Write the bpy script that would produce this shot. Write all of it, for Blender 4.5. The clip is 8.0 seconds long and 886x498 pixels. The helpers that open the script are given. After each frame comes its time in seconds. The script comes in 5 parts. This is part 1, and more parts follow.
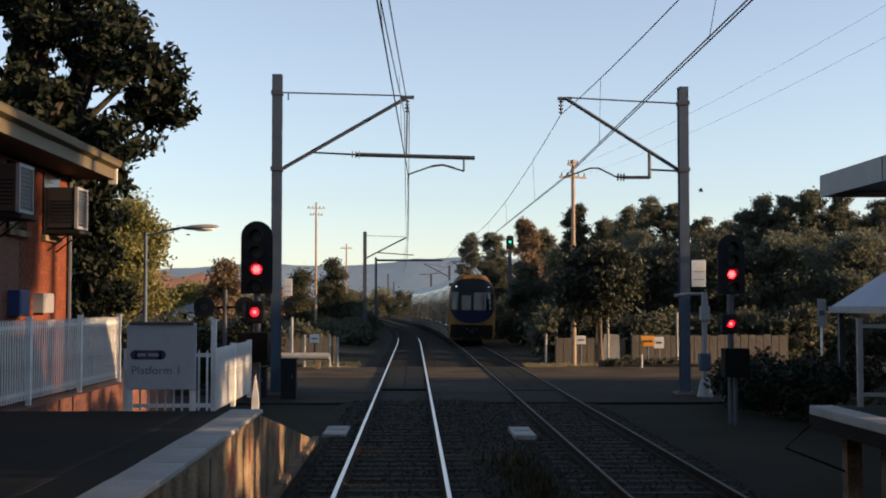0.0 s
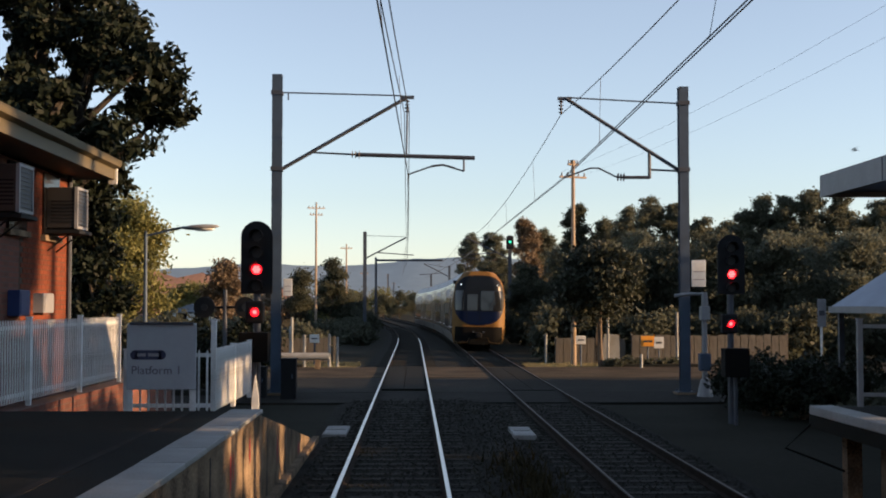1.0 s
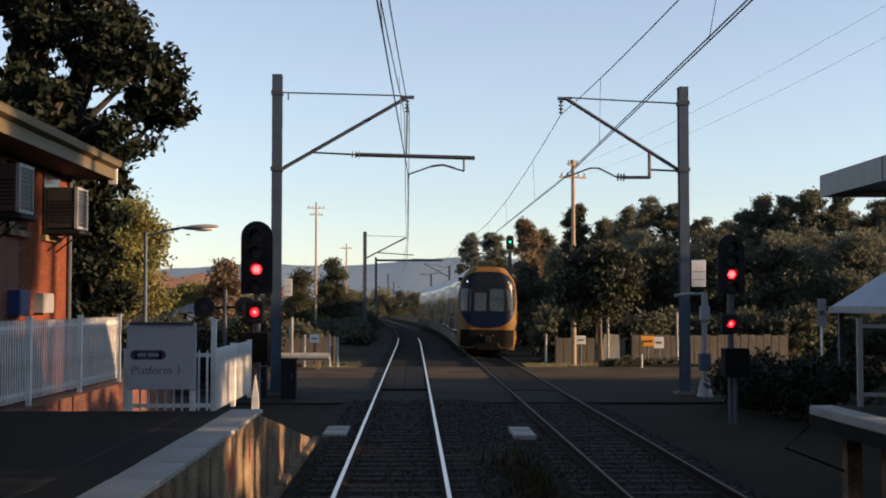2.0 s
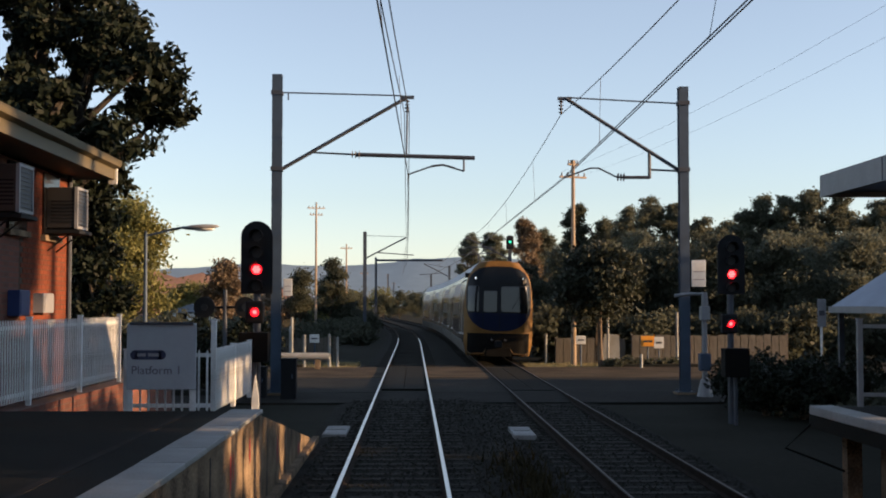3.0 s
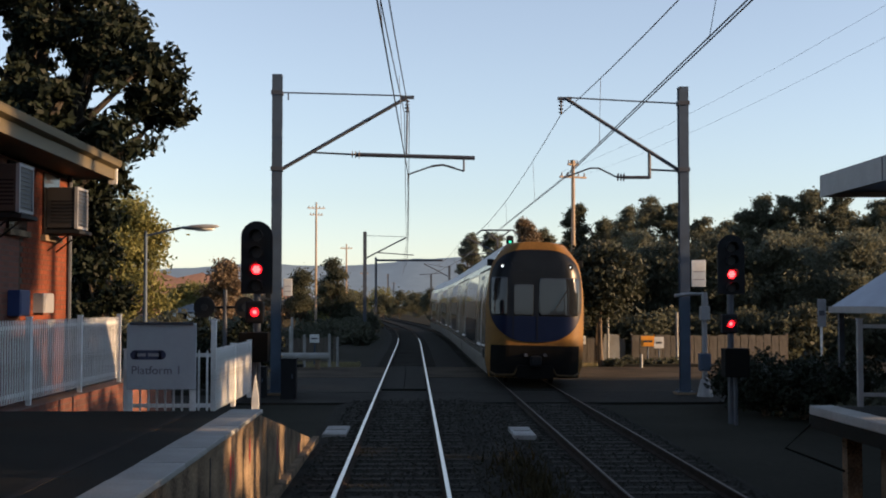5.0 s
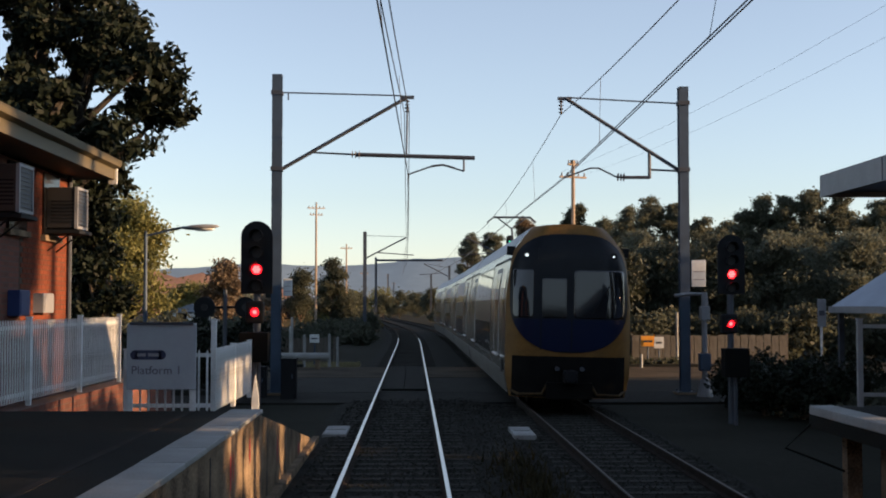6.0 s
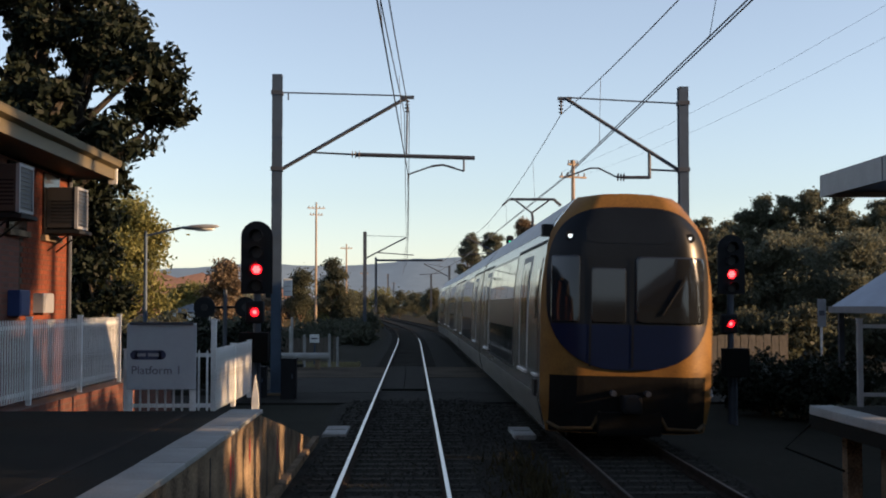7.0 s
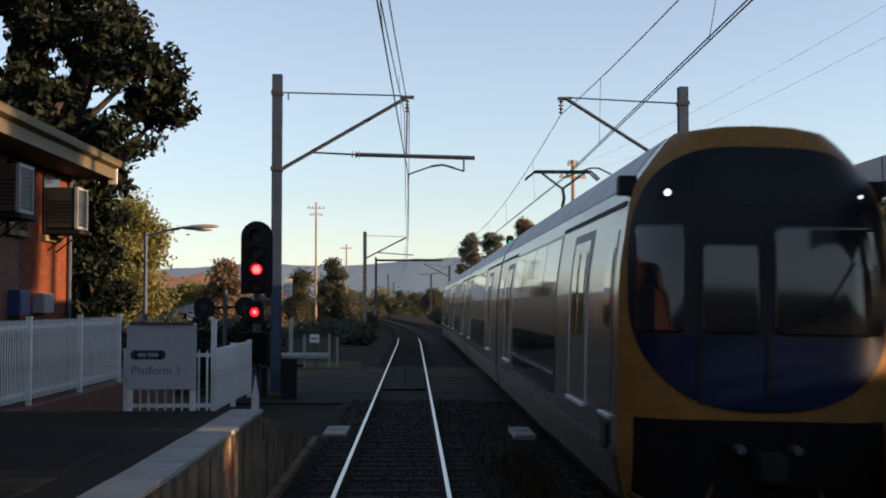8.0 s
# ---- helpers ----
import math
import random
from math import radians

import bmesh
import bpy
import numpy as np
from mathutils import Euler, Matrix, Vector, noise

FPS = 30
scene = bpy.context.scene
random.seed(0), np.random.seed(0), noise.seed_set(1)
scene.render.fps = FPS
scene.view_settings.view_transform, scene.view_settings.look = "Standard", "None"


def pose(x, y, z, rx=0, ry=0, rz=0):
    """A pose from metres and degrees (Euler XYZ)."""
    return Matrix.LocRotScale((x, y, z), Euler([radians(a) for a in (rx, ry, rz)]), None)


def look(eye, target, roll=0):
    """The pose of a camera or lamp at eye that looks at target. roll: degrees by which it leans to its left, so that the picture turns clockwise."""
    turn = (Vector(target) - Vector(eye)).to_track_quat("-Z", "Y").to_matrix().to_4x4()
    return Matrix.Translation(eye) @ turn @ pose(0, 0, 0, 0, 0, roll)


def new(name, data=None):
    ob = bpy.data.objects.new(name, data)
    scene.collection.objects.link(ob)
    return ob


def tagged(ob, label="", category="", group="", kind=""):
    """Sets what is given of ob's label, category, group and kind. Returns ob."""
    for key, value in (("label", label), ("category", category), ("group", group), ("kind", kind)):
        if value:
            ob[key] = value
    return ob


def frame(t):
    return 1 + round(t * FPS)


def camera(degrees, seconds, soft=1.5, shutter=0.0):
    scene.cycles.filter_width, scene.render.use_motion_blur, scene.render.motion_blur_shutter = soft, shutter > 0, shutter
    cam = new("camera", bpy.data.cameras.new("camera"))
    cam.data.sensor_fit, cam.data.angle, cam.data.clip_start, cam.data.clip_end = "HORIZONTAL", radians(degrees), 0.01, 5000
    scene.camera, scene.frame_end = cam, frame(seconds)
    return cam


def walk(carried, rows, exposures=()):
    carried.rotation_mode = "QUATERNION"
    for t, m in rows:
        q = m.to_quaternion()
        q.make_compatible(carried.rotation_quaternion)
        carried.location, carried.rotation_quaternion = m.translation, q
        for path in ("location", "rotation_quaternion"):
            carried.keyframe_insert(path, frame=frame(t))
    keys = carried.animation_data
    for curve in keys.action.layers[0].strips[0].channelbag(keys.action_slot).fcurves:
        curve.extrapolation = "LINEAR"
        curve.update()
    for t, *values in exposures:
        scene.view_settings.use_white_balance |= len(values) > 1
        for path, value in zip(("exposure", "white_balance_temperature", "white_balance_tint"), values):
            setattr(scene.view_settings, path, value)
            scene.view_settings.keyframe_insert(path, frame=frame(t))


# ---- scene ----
cam = camera(38.5, 8.0, soft=1.9, shutter=0.5)
EYE = pose(0, 0, 2.47, 92.55, 0, -1.33)
walk(cam, [(0.0, EYE), (8.0, EYE)], exposures=[(0.0, 1.22, 6400, 15), (8.0, 1.22, 6400, 15)])

# ---- light ----
SUN_EL, SUN_AZ = 11.0, 100.0        # degrees; azimuth from +Y towards +X
world = bpy.data.worlds.new("sky")
scene.world = world
world.use_nodes = True
wn = world.node_tree
sky = wn.nodes.new("ShaderNodeTexSky")
sky.sky_type = 'NISHITA'
sky.sun_disc = False
sky.sun_elevation = radians(SUN_EL)
sky.sun_rotation = radians(SUN_AZ)
sky.air_density, sky.dust_density, sky.ozone_density = 1.0, 0.12, 2.6
wn.nodes["Background"].inputs[1].default_value = 0.1
haze = wn.nodes.new("ShaderNodeHueSaturation")
haze.inputs["Saturation"].default_value = 0.645
wn.links.new(sky.outputs[0], haze.inputs["Color"])
wn.links.new(haze.outputs[0], wn.nodes["Background"].inputs[0])
sun_data = bpy.data.lights.new("sun", 'SUN')
sun_data.energy, sun_data.angle, sun_data.color = 5.0, radians(0.6), (1.0, 0.62, 0.32)
sun = new("sun", sun_data)
sun_dir = Vector((math.sin(radians(SUN_AZ)) * math.cos(radians(SUN_EL)), math.cos(radians(SUN_AZ)) * math.cos(radians(SUN_EL)), math.sin(radians(SUN_EL))))
sun.matrix_world = look(sun_dir * 60, (0, 0, 0))


# ---- materials ----
def mat(name, base, rough=0.6, metal=0.0, vary=0.25, scale=2.0, fine=40.0, bump=0.15, spec=0.5, tint=None, emit=0.0, grain=None, coat=0.0):
    """Surface with stains at one scale and grain at another; tint is the colour that the stains lean to."""
    m = bpy.data.materials.new(name)
    m.use_nodes = True
    nt = m.node_tree
    b = nt.nodes["Principled BSDF"]
    b.inputs["Roughness"].default_value = rough
    b.inputs["Metallic"].default_value = metal
    b.inputs["Specular IOR Level"].default_value = spec
    b.inputs["Coat Weight"].default_value = coat
    co = nt.nodes.new("ShaderNodeTexCoord")
    mp = nt.nodes.new("ShaderNodeMapping")
    nt.links.new(co.outputs["Object"], mp.inputs[0])
    if grain:
        mp.inputs["Scale"].default_value = grain
    n1 = nt.nodes.new("ShaderNodeTexNoise")
    n1.inputs["Scale"].default_value, n1.inputs["Detail"].default_value = scale, 5
    n2 = nt.nodes.new("ShaderNodeTexNoise")
    n2.inputs["Scale"].default_value, n2.inputs["Detail"].default_value = fine, 3
    nt.links.new(mp.outputs[0], n1.inputs[0])
    nt.links.new(mp.outputs[0], n2.inputs[0])
    ramp = nt.nodes.new("ShaderNodeValToRGB")
    dark = tuple(c * (1 - vary) for c in (tint or base))
    light = tuple(min(1, c * (1 + vary)) for c in base)
    ramp.color_ramp.elements[0].position, ramp.color_ramp.elements[0].color = 0.33, (*dark, 1)
    ramp.color_ramp.elements[1].position, ramp.color_ramp.elements[1].color = 0.67, (*light, 1)
    mix = nt.nodes.new("ShaderNodeMath")
    mix.operation = 'MULTIPLY_ADD'
    mix.inputs[1].default_value = 0.6
    nt.links.new(n1.outputs["Fac"], mix.inputs[0])
    m3 = nt.nodes.new("ShaderNodeMath")
    m3.operation = 'MULTIPLY'
    m3.inputs[1].default_value = 0.4
    nt.links.new(n2.outputs["Fac"], m3.inputs[0])
    nt.links.new(m3.outputs[0], mix.inputs[2])
    nt.links.new(mix.outputs[0], ramp.inputs[0])
    nt.links.new(ramp.outputs[0], b.inputs["Base Color"])
    if bump:
        bp = nt.nodes.new("ShaderNodeBump")
        bp.inputs["Strength"].default_value, bp.inputs["Distance"].default_value = bump, 0.02
        nt.links.new(n2.outputs["Fac"], bp.inputs["Height"])
        nt.links.new(bp.outputs[0], b.inputs["Normal"])
    if emit:
        b.inputs["Emission Color"].default_value = (*base, 1)
        b.inputs["Emission Strength"].default_value = emit
    return m


def leaf_mat(name, base, vary=0.3, through_light=0.3, shine=0.15):
    m = bpy.data.materials.new(name)
    m.use_nodes = True
    nt = m.node_tree
    b = nt.nodes["Principled BSDF"]
    b.inputs["Roughness"].default_value = 0.55
    b.inputs["Specular IOR Level"].default_value = shine
    geo = nt.nodes.new("ShaderNodeNewGeometry")
    ramp = nt.nodes.new("ShaderNodeValToRGB")
    ramp.color_ramp.elements[0].color = (*(c * (1 - vary) for c in base), 1)
    ramp.color_ramp.elements[1].color = (*(c * (1 + vary) for c in base), 1)
    nt.links.new(geo.outputs["Random Per Island"], ramp.inputs[0])
    nt.links.new(ramp.outputs[0], b.inputs["Base Color"])
    tr = nt.nodes.new("ShaderNodeBsdfTranslucent")
    nt.links.new(ramp.outputs[0], tr.inputs[0])
    ms = nt.nodes.new("ShaderNodeMixShader")
    ms.inputs[0].default_value = through_light
    nt.links.new(b.outputs[0], ms.inputs[1])
    nt.links.new(tr.outputs[0], ms.inputs[2])
    nt.links.new(ms.outputs[0], nt.nodes["Material Output"].inputs[0])
    return m


def brick_mat(name, c1, c2, mortar):
    """Brickwork of 230 x 76 mm bricks with recessed joints, laid on a wall that runs along y or x."""
    m = mat(name, c1, 0.85, vary=0.3, scale=1.5, fine=60, bump=0.0)
    nt = m.node_tree
    b = nt.nodes["Principled BSDF"]
    co = nt.nodes.new("ShaderNodeTexCoord")
    sep = nt.nodes.new("ShaderNodeSeparateXYZ")
    nt.links.new(co.outputs["Object"], sep.inputs[0])
    add = nt.nodes.new("ShaderNodeMath")
    nt.links.new(sep.outputs[0], add.inputs[0])
    nt.links.new(sep.outputs[1], add.inputs[1])
    com = nt.nodes.new("ShaderNodeCombineXYZ")
    nt.links.new(add.outputs[0], com.inputs[0])
    nt.links.new(sep.outputs[2], com.inputs[1])
    br = nt.nodes.new("ShaderNodeTexBrick")
    br.inputs["Color1"].default_value, br.inputs["Color2"].default_value, br.inputs["Mortar"].default_value = (*c1, 1), (*c2, 1), (*mortar, 1)
    br.inputs["Scale"].default_value = 1.0
    br.inputs["Brick Width"].default_value, br.inputs["Row Height"].default_value, br.inputs["Mortar Size"].default_value = 0.24, 0.086, 0.011
    nt.links.new(com.outputs[0], br.inputs[0])
    old = b.inputs["Base Color"].links[0].from_socket
    gain = nt.nodes.new("ShaderNodeMix")
    gain.data_type = 'RGBA'
    gain.inputs[0].default_value = 0.3
    nt.links.new(br.outputs["Color"], gain.inputs[6])
    nt.links.new(old, gain.inputs[7])
    nt.links.new(gain.outputs[2], b.inputs["Base Color"])
    bp = nt.nodes.new("ShaderNodeBump")
    bp.inputs["Strength"].default_value, bp.inputs["Distance"].default_value = 0.6, 0.01
    bp.invert = True
    nt.links.new(br.outputs["Fac"], bp.inputs["Height"])
    nt.links.new(bp.outputs[0], b.inputs["Normal"])
    return m


def glass_mat(name, base=(0.01, 0.012, 0.015), rough=0.03):
    m = bpy.data.materials.new(name)
    m.use_nodes = True
    b = m.node_tree.nodes["Principled BSDF"]
    b.inputs["Base Color"].default_value = (*base, 1)
    b.inputs["Roughness"].default_value = rough
    b.inputs["Specular IOR Level"].default_value = 0.55
    return m


def glow_mat(name, color, strength):
    m = bpy.data.materials.new(name)
    m.use_nodes = True
    b = m.node_tree.nodes["Principled BSDF"]
    b.inputs["Base Color"].default_value = (*color, 1)
    b.inputs["Emission Color"].default_value = (*color, 1)
    b.inputs["Emission Strength"].default_value = strength
    return m


# Ground tones sit far below real earth and asphalt; foreground shade is in them.
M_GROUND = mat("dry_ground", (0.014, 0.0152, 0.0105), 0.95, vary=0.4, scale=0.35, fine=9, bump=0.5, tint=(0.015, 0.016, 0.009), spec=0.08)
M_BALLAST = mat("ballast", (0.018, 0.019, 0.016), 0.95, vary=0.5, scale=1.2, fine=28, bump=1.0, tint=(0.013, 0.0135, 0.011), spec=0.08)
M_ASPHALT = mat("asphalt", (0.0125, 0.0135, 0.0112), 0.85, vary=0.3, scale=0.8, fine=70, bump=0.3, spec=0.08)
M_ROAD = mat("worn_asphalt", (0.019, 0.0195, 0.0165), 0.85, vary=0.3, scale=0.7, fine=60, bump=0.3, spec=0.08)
M_CONC = mat("concrete", (0.28, 0.297, 0.288), 0.8, vary=0.22, scale=1.3, fine=45, bump=0.25, tint=(0.22, 0.222, 0.205), spec=0.2)
M_CONC_OLD = mat("stained_concrete", (0.2, 0.15, 0.098), 0.85, vary=0.4, scale=2.2, fine=30, bump=0.4, tint=(0.03, 0.027, 0.02), spec=0.08)
M_RUST = mat("rusty_steel", (0.02, 0.016, 0.013), 0.9, vary=0.4, scale=5, fine=50, spec=0.08)
M_RAILTOP = mat("polished_rail", (0.62, 0.62, 0.64), 0.28, metal=1.0, vary=0.1, scale=3, fine=60, bump=0.03, grain=(6, 0.3, 6))
M_DULLRAIL = mat("dull_rail", (0.055, 0.047, 0.042), 0.6, metal=0.4, vary=0.25, scale=3, fine=60, bump=0.05, grain=(6, 0.3, 6))
M_SLEEPER = mat("weathered_sleeper", (0.034, 0.034, 0.029), 0.9, vary=0.4, scale=2, fine=25, bump=0.4, spec=0.08)
M_GALV = mat("galvanised_steel", (0.036, 0.063, 0.1), 0.6, metal=0.15, vary=0.2, scale=3, fine=30, bump=0.08)
M_STEEL = mat("dark_painted_steel", (0.045, 0.055, 0.07), 0.55, metal=0.2, vary=0.2, scale=4, fine=30, bump=0.05)
M_WIRE = mat("copper_wire", (0.06, 0.068, 0.08), 0.5, metal=0.6, vary=0.15, bump=0)
M_BLACK = mat("black_paint", (0.011, 0.0125, 0.014), 0.7, vary=0.2, bump=0.05, spec=0.15)
M_WHITE = mat("white_paint", (0.68, 0.72, 0.71), 0.5, vary=0.08, scale=3, fine=30, bump=0.05, tint=(0.5, 0.52, 0.5), spec=0.25)
M_STEP = mat("worn_step_alloy", (0.55, 0.55, 0.56), 0.4, metal=0.5, vary=0.1, bump=0.02)
M_SIGN = mat("white_sign_face", (0.3, 0.335, 0.355), 0.45, vary=0.06, scale=2, fine=20, bump=0.02)
M_FADED = mat("faded_sign_ink", (0.1, 0.1, 0.125), 0.6, vary=0.3, scale=9, fine=60, bump=0)
M_NAVY = mat("navy_ink", (0.02, 0.03, 0.07), 0.5, vary=0.1, bump=0)
M_GREY = mat("grey_paint", (0.2, 0.21, 0.22), 0.55, vary=0.15, scale=3, fine=30, bump=0.05)
# Cream taken down to dark olive; the fascia's shade is in the tone.
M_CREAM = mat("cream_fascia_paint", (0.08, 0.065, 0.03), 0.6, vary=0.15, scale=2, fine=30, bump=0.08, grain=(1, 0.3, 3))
M_TIN = mat("corrugated_tin", (0.18, 0.22, 0.28), 0.45, metal=0.6, vary=0.15, scale=1.5, fine=20, bump=0.05)
M_BRICK = brick_mat("red_brick", (0.145, 0.043, 0.022), (0.06, 0.023, 0.015), (0.07, 0.057, 0.045))
M_BARK = mat("bark", (0.1, 0.075, 0.05), 0.9, vary=0.4, scale=3, fine=25, bump=0.8, grain=(3, 3, 0.6))
# Darker copy of the bark, hiding the fig's limbs in painted crown shade.
M_BARK_DARK = mat("dark_fig_bark", (0.03, 0.026, 0.02), 0.9, vary=0.4, scale=3, fine=25, bump=0.8, grain=(3, 3, 0.6))
M_WOODPOLE = mat("weathered_pole_wood", (0.26, 0.2, 0.14), 0.85, vary=0.3, scale=2, fine=25, bump=0.3, grain=(6, 6, 0.5))
M_TIMBER = mat("weathered_fence_timber", (0.105, 0.094, 0.074), 0.85, vary=0.3, scale=3, fine=30, bump=0.3, grain=(5, 5, 0.6))
M_DRYGRASS = mat("dry_grass", (0.2, 0.18, 0.09), 0.95, vary=0.4, scale=1.5, fine=18, bump=0.6)
M_YELLOW = mat("train_yellow_paint", (0.17, 0.092, 0.023), 0.45, vary=0.14, scale=2.5, fine=25, bump=0.01, spec=0.15, tint=(0.12, 0.062, 0.018))
# Darker copy of the train yellow: shade low on the front is painted.
M_YELLOW_DIM = mat("dimmed_yellow_paint", (0.05, 0.032, 0.012), 0.7, vary=0.4, scale=6, fine=40, bump=0.1, spec=0.2)
M_SILVER = mat("train_silver_side", (0.17, 0.168, 0.16), 0.22, metal=0.7, vary=0.1, scale=1.2, fine=14, bump=0.01, grain=(1, 0.2, 3), tint=(0.145, 0.135, 0.12))
M_SKIRT = mat("grimy_skirt_grey", (0.065, 0.064, 0.06), 0.6, metal=0.2, vary=0.3, scale=1.5, fine=14, bump=0.02, grain=(1, 0.3, 2), tint=(0.045, 0.042, 0.037))
M_ROOF = mat("train_grey_roof", (0.3, 0.31, 0.32), 0.5, metal=0.3, vary=0.2, scale=1, fine=12, bump=0.05)
M_MASK = mat("train_black_mask", (0.006, 0.0085, 0.012), 0.3, vary=0.25, scale=1.5, fine=20, bump=0, spec=0.14)
M_BLUE = mat("train_navy_panel", (0.003, 0.008, 0.03), 0.35, vary=0.12, scale=1.5, fine=20, bump=0, spec=0.13)
M_UNDER = mat("underframe_black", (0.006, 0.0062, 0.0058), 0.8, vary=0.3, scale=3, fine=20, bump=0.2, spec=0.08)
M_GLASS = glass_mat("train_glass", rough=0.05)
M_PANE = glass_mat("window_glass", (0.008, 0.008, 0.009), 0.12)
M_RED = glow_mat("red_lens", (1.0, 0.008, 0.015), 1.7)
M_REDHOT = glow_mat("red_lamp_core", (1.0, 0.1, 0.09), 2.0)
M_LAMP = glow_mat("marker_lamp", (0.85, 0.95, 0.95), 0.6)
M_GREEN = glow_mat("green_lens", (0.02, 0.9, 0.45), 0.5)
M_DEADLENS = glass_mat("dark_lens", (0.008, 0.009, 0.009), 0.5)
M_SUNBLUE = mat("blue_plastic", (0.012, 0.035, 0.12), 0.5, vary=0.1, bump=0)
M_ORANGE = mat("orange_sign", (0.75, 0.32, 0.03), 0.5, vary=0.08, bump=0)
M_INSUL = mat("brown_porcelain", (0.04, 0.026, 0.022), 0.55, vary=0.1, bump=0)
# Near-black leaves: the shade on fig and shrubs is put into the colour.
M_LEAF_SHADED = leaf_mat("shade_darkened_leaves", (0.014, 0.02, 0.013), 0.3, 0.12, 0.1)
M_LEAF_GUM = leaf_mat("grey_gum_leaves", (0.108, 0.12, 0.088), 0.25, 0.5)
M_LEAF_DARK = leaf_mat("dark_shrub_leaves", (0.07, 0.079, 0.056), 0.25, 0.5)
# Leaf tints lean warm: evening sunlight is put into the yellow and brown.
M_LEAF_YEL = leaf_mat("yellow_green_leaves", (0.145, 0.145, 0.05))
M_LEAF_BROWN = leaf_mat("warm_brown_leaves", (0.16, 0.122, 0.08))


# ---- mesh tools ----
def box(bm, x0, x1, y0, y1, z0, z1, bevel=0.0):
    m = Matrix.LocRotScale(((x0 + x1) / 2, (y0 + y1) / 2, (z0 + z1) / 2), None, (abs(x1 - x0), abs(y1 - y0), abs(z1 - z0)))
    r = bmesh.ops.create_cube(bm, size=1, matrix=m)
    if bevel:
        edges = list({e for v in r["verts"] for e in v.link_edges})
        bmesh.ops.bevel(bm, geom=edges, offset=bevel, segments=2, affect='EDGES', profile=0.6)
    return bm


def rod(bm, a, b, r0, r1=None, seg=8):
    a, b = Vector(a), Vector(b)
    d = b - a
    m = Matrix.Translation((a + b) / 2) @ d.to_track_quat('Z', 'Y').to_matrix().to_4x4()
    bmesh.ops.create_cone(bm, cap_ends=True, segments=seg, radius1=r0, radius2=r0 if r1 is None else r1, depth=d.length, matrix=m)
    return bm


def wire(bm, points, r, seg=5):
    """One continuous tube through the points."""
    pts = [Vector(p) for p in points]
    rings = []
    for k, p in enumerate(pts):
        d = (pts[min(k + 1, len(pts) - 1)] - pts[max(k - 1, 0)]).normalized()
        a = d.orthogonal().normalized() if k == 0 else (a - d * a.dot(d)).normalized()
        c = d.cross(a)
        rings.append([bm.verts.new(p + (a * math.cos(math.tau * i / seg) + c * math.sin(math.tau * i / seg)) * r) for i in range(seg)])
    for u, v in zip(rings, rings[1:]):
        for i in range(seg):
            bm.faces.new((u[i], u[(i + 1) % seg], v[(i + 1) % seg], v[i]))
    bm.faces.new(rings[0][::-1])
    bm.faces.new(rings[-1])
    return bm


def extrude_y(bm, outline, y0, y1):
    """A solid with a closed outline of (x, z) from y0 to y1."""
    a = [bm.verts.new((x, y0, z)) for x, z in outline]
    b = [bm.verts.new((x, y1, z)) for x, z in outline]
    n = len(outline)
    for i in range(n):
        bm.faces.new((a[i], a[(i + 1) % n], b[(i + 1) % n], b[i]))
    bm.faces.new(a[::-1])
    bm.faces.new(b)
    bmesh.ops.recalc_face_normals(bm, faces=bm.faces)
    return bm


def extrude_x(bm, outline, x0, x1):
    """A solid with a closed outline of (y, z) from x0 to x1."""
    a = [bm.verts.new((x0, y, z)) for y, z in outline]
    b = [bm.verts.new((x1, y, z)) for y, z in outline]
    n = len(outline)
    for i in range(n):
        bm.faces.new((a[i], a[(i + 1) % n], b[(i + 1) % n], b[i]))
    bm.faces.new(a[::-1])
    bm.faces.new(b)
    bmesh.ops.recalc_face_normals(bm, faces=bm.faces)
    return bm


def B():
    return bmesh.new()


def part(name, bm, material, parent=None, label="", smooth=False):
    me = bpy.data.meshes.new(name)
    bm.to_mesh(me)
    bm.free()
    me.materials.append(material)
    if smooth:
        for p in me.polygons:
            p.use_smooth = True
    ob = new(name, me)
    ob.parent = parent
    if label:
        tagged(ob, label)
    return ob


def same_part(name, ob, parent, loc, rz=0.0):
    """Another piece on the mesh of ob."""
    o = new(name, ob.data)
    o.parent = parent
    o.location = loc
    o.rotation_euler = (0, 0, rz)
    return o


def thing(name, m, label, category, group=""):
    e = new(name)
    e.empty_display_size = 0.2
    e.matrix_world = m
    return tagged(e, label, category, group)


def structure(name, bm, material, label, category, smooth=False):
    return tagged(part(name, bm, material, None, smooth=smooth), label, category, kind="structure")


def from_arrays(name, verts, faces, material, parent=None, smooth=False):
    me = bpy.data.meshes.new(name)
    me.from_pydata(verts, [], faces)
    me.materials.append(material)
    if smooth:
        for p in me.polygons:
            p.use_smooth = True
    ob = new(name, me)
    ob.parent = parent
    return ob


# ---- vegetation tools ----
def leaf_cloud(rng, clumps, per, spread, size):
    """Small bent leaves scattered round clump centres."""
    n = len(clumps) * per
    c = np.repeat(np.array(clumps), per, axis=0)
    c = c + rng.normal(0, 1, (n, 3)) * spread * np.array([1, 1, 0.75])
    u = rng.normal(0, 1, (n, 3))
    u /= np.linalg.norm(u, axis=1)[:, None]
    v = np.cross(u, rng.normal(0, 1, (n, 3)))
    v /= np.linalg.norm(v, axis=1)[:, None]
    s = size * rng.uniform(0.6, 1.4, (n, 1))
    q = np.stack([c - u * s, c + v * s * 0.45, c + u * s, c - v * s * 0.45], axis=1)
    verts = q.reshape(-1, 3)
    faces = np.arange(n * 4).reshape(-1, 4)
    return verts.tolist(), faces.tolist()


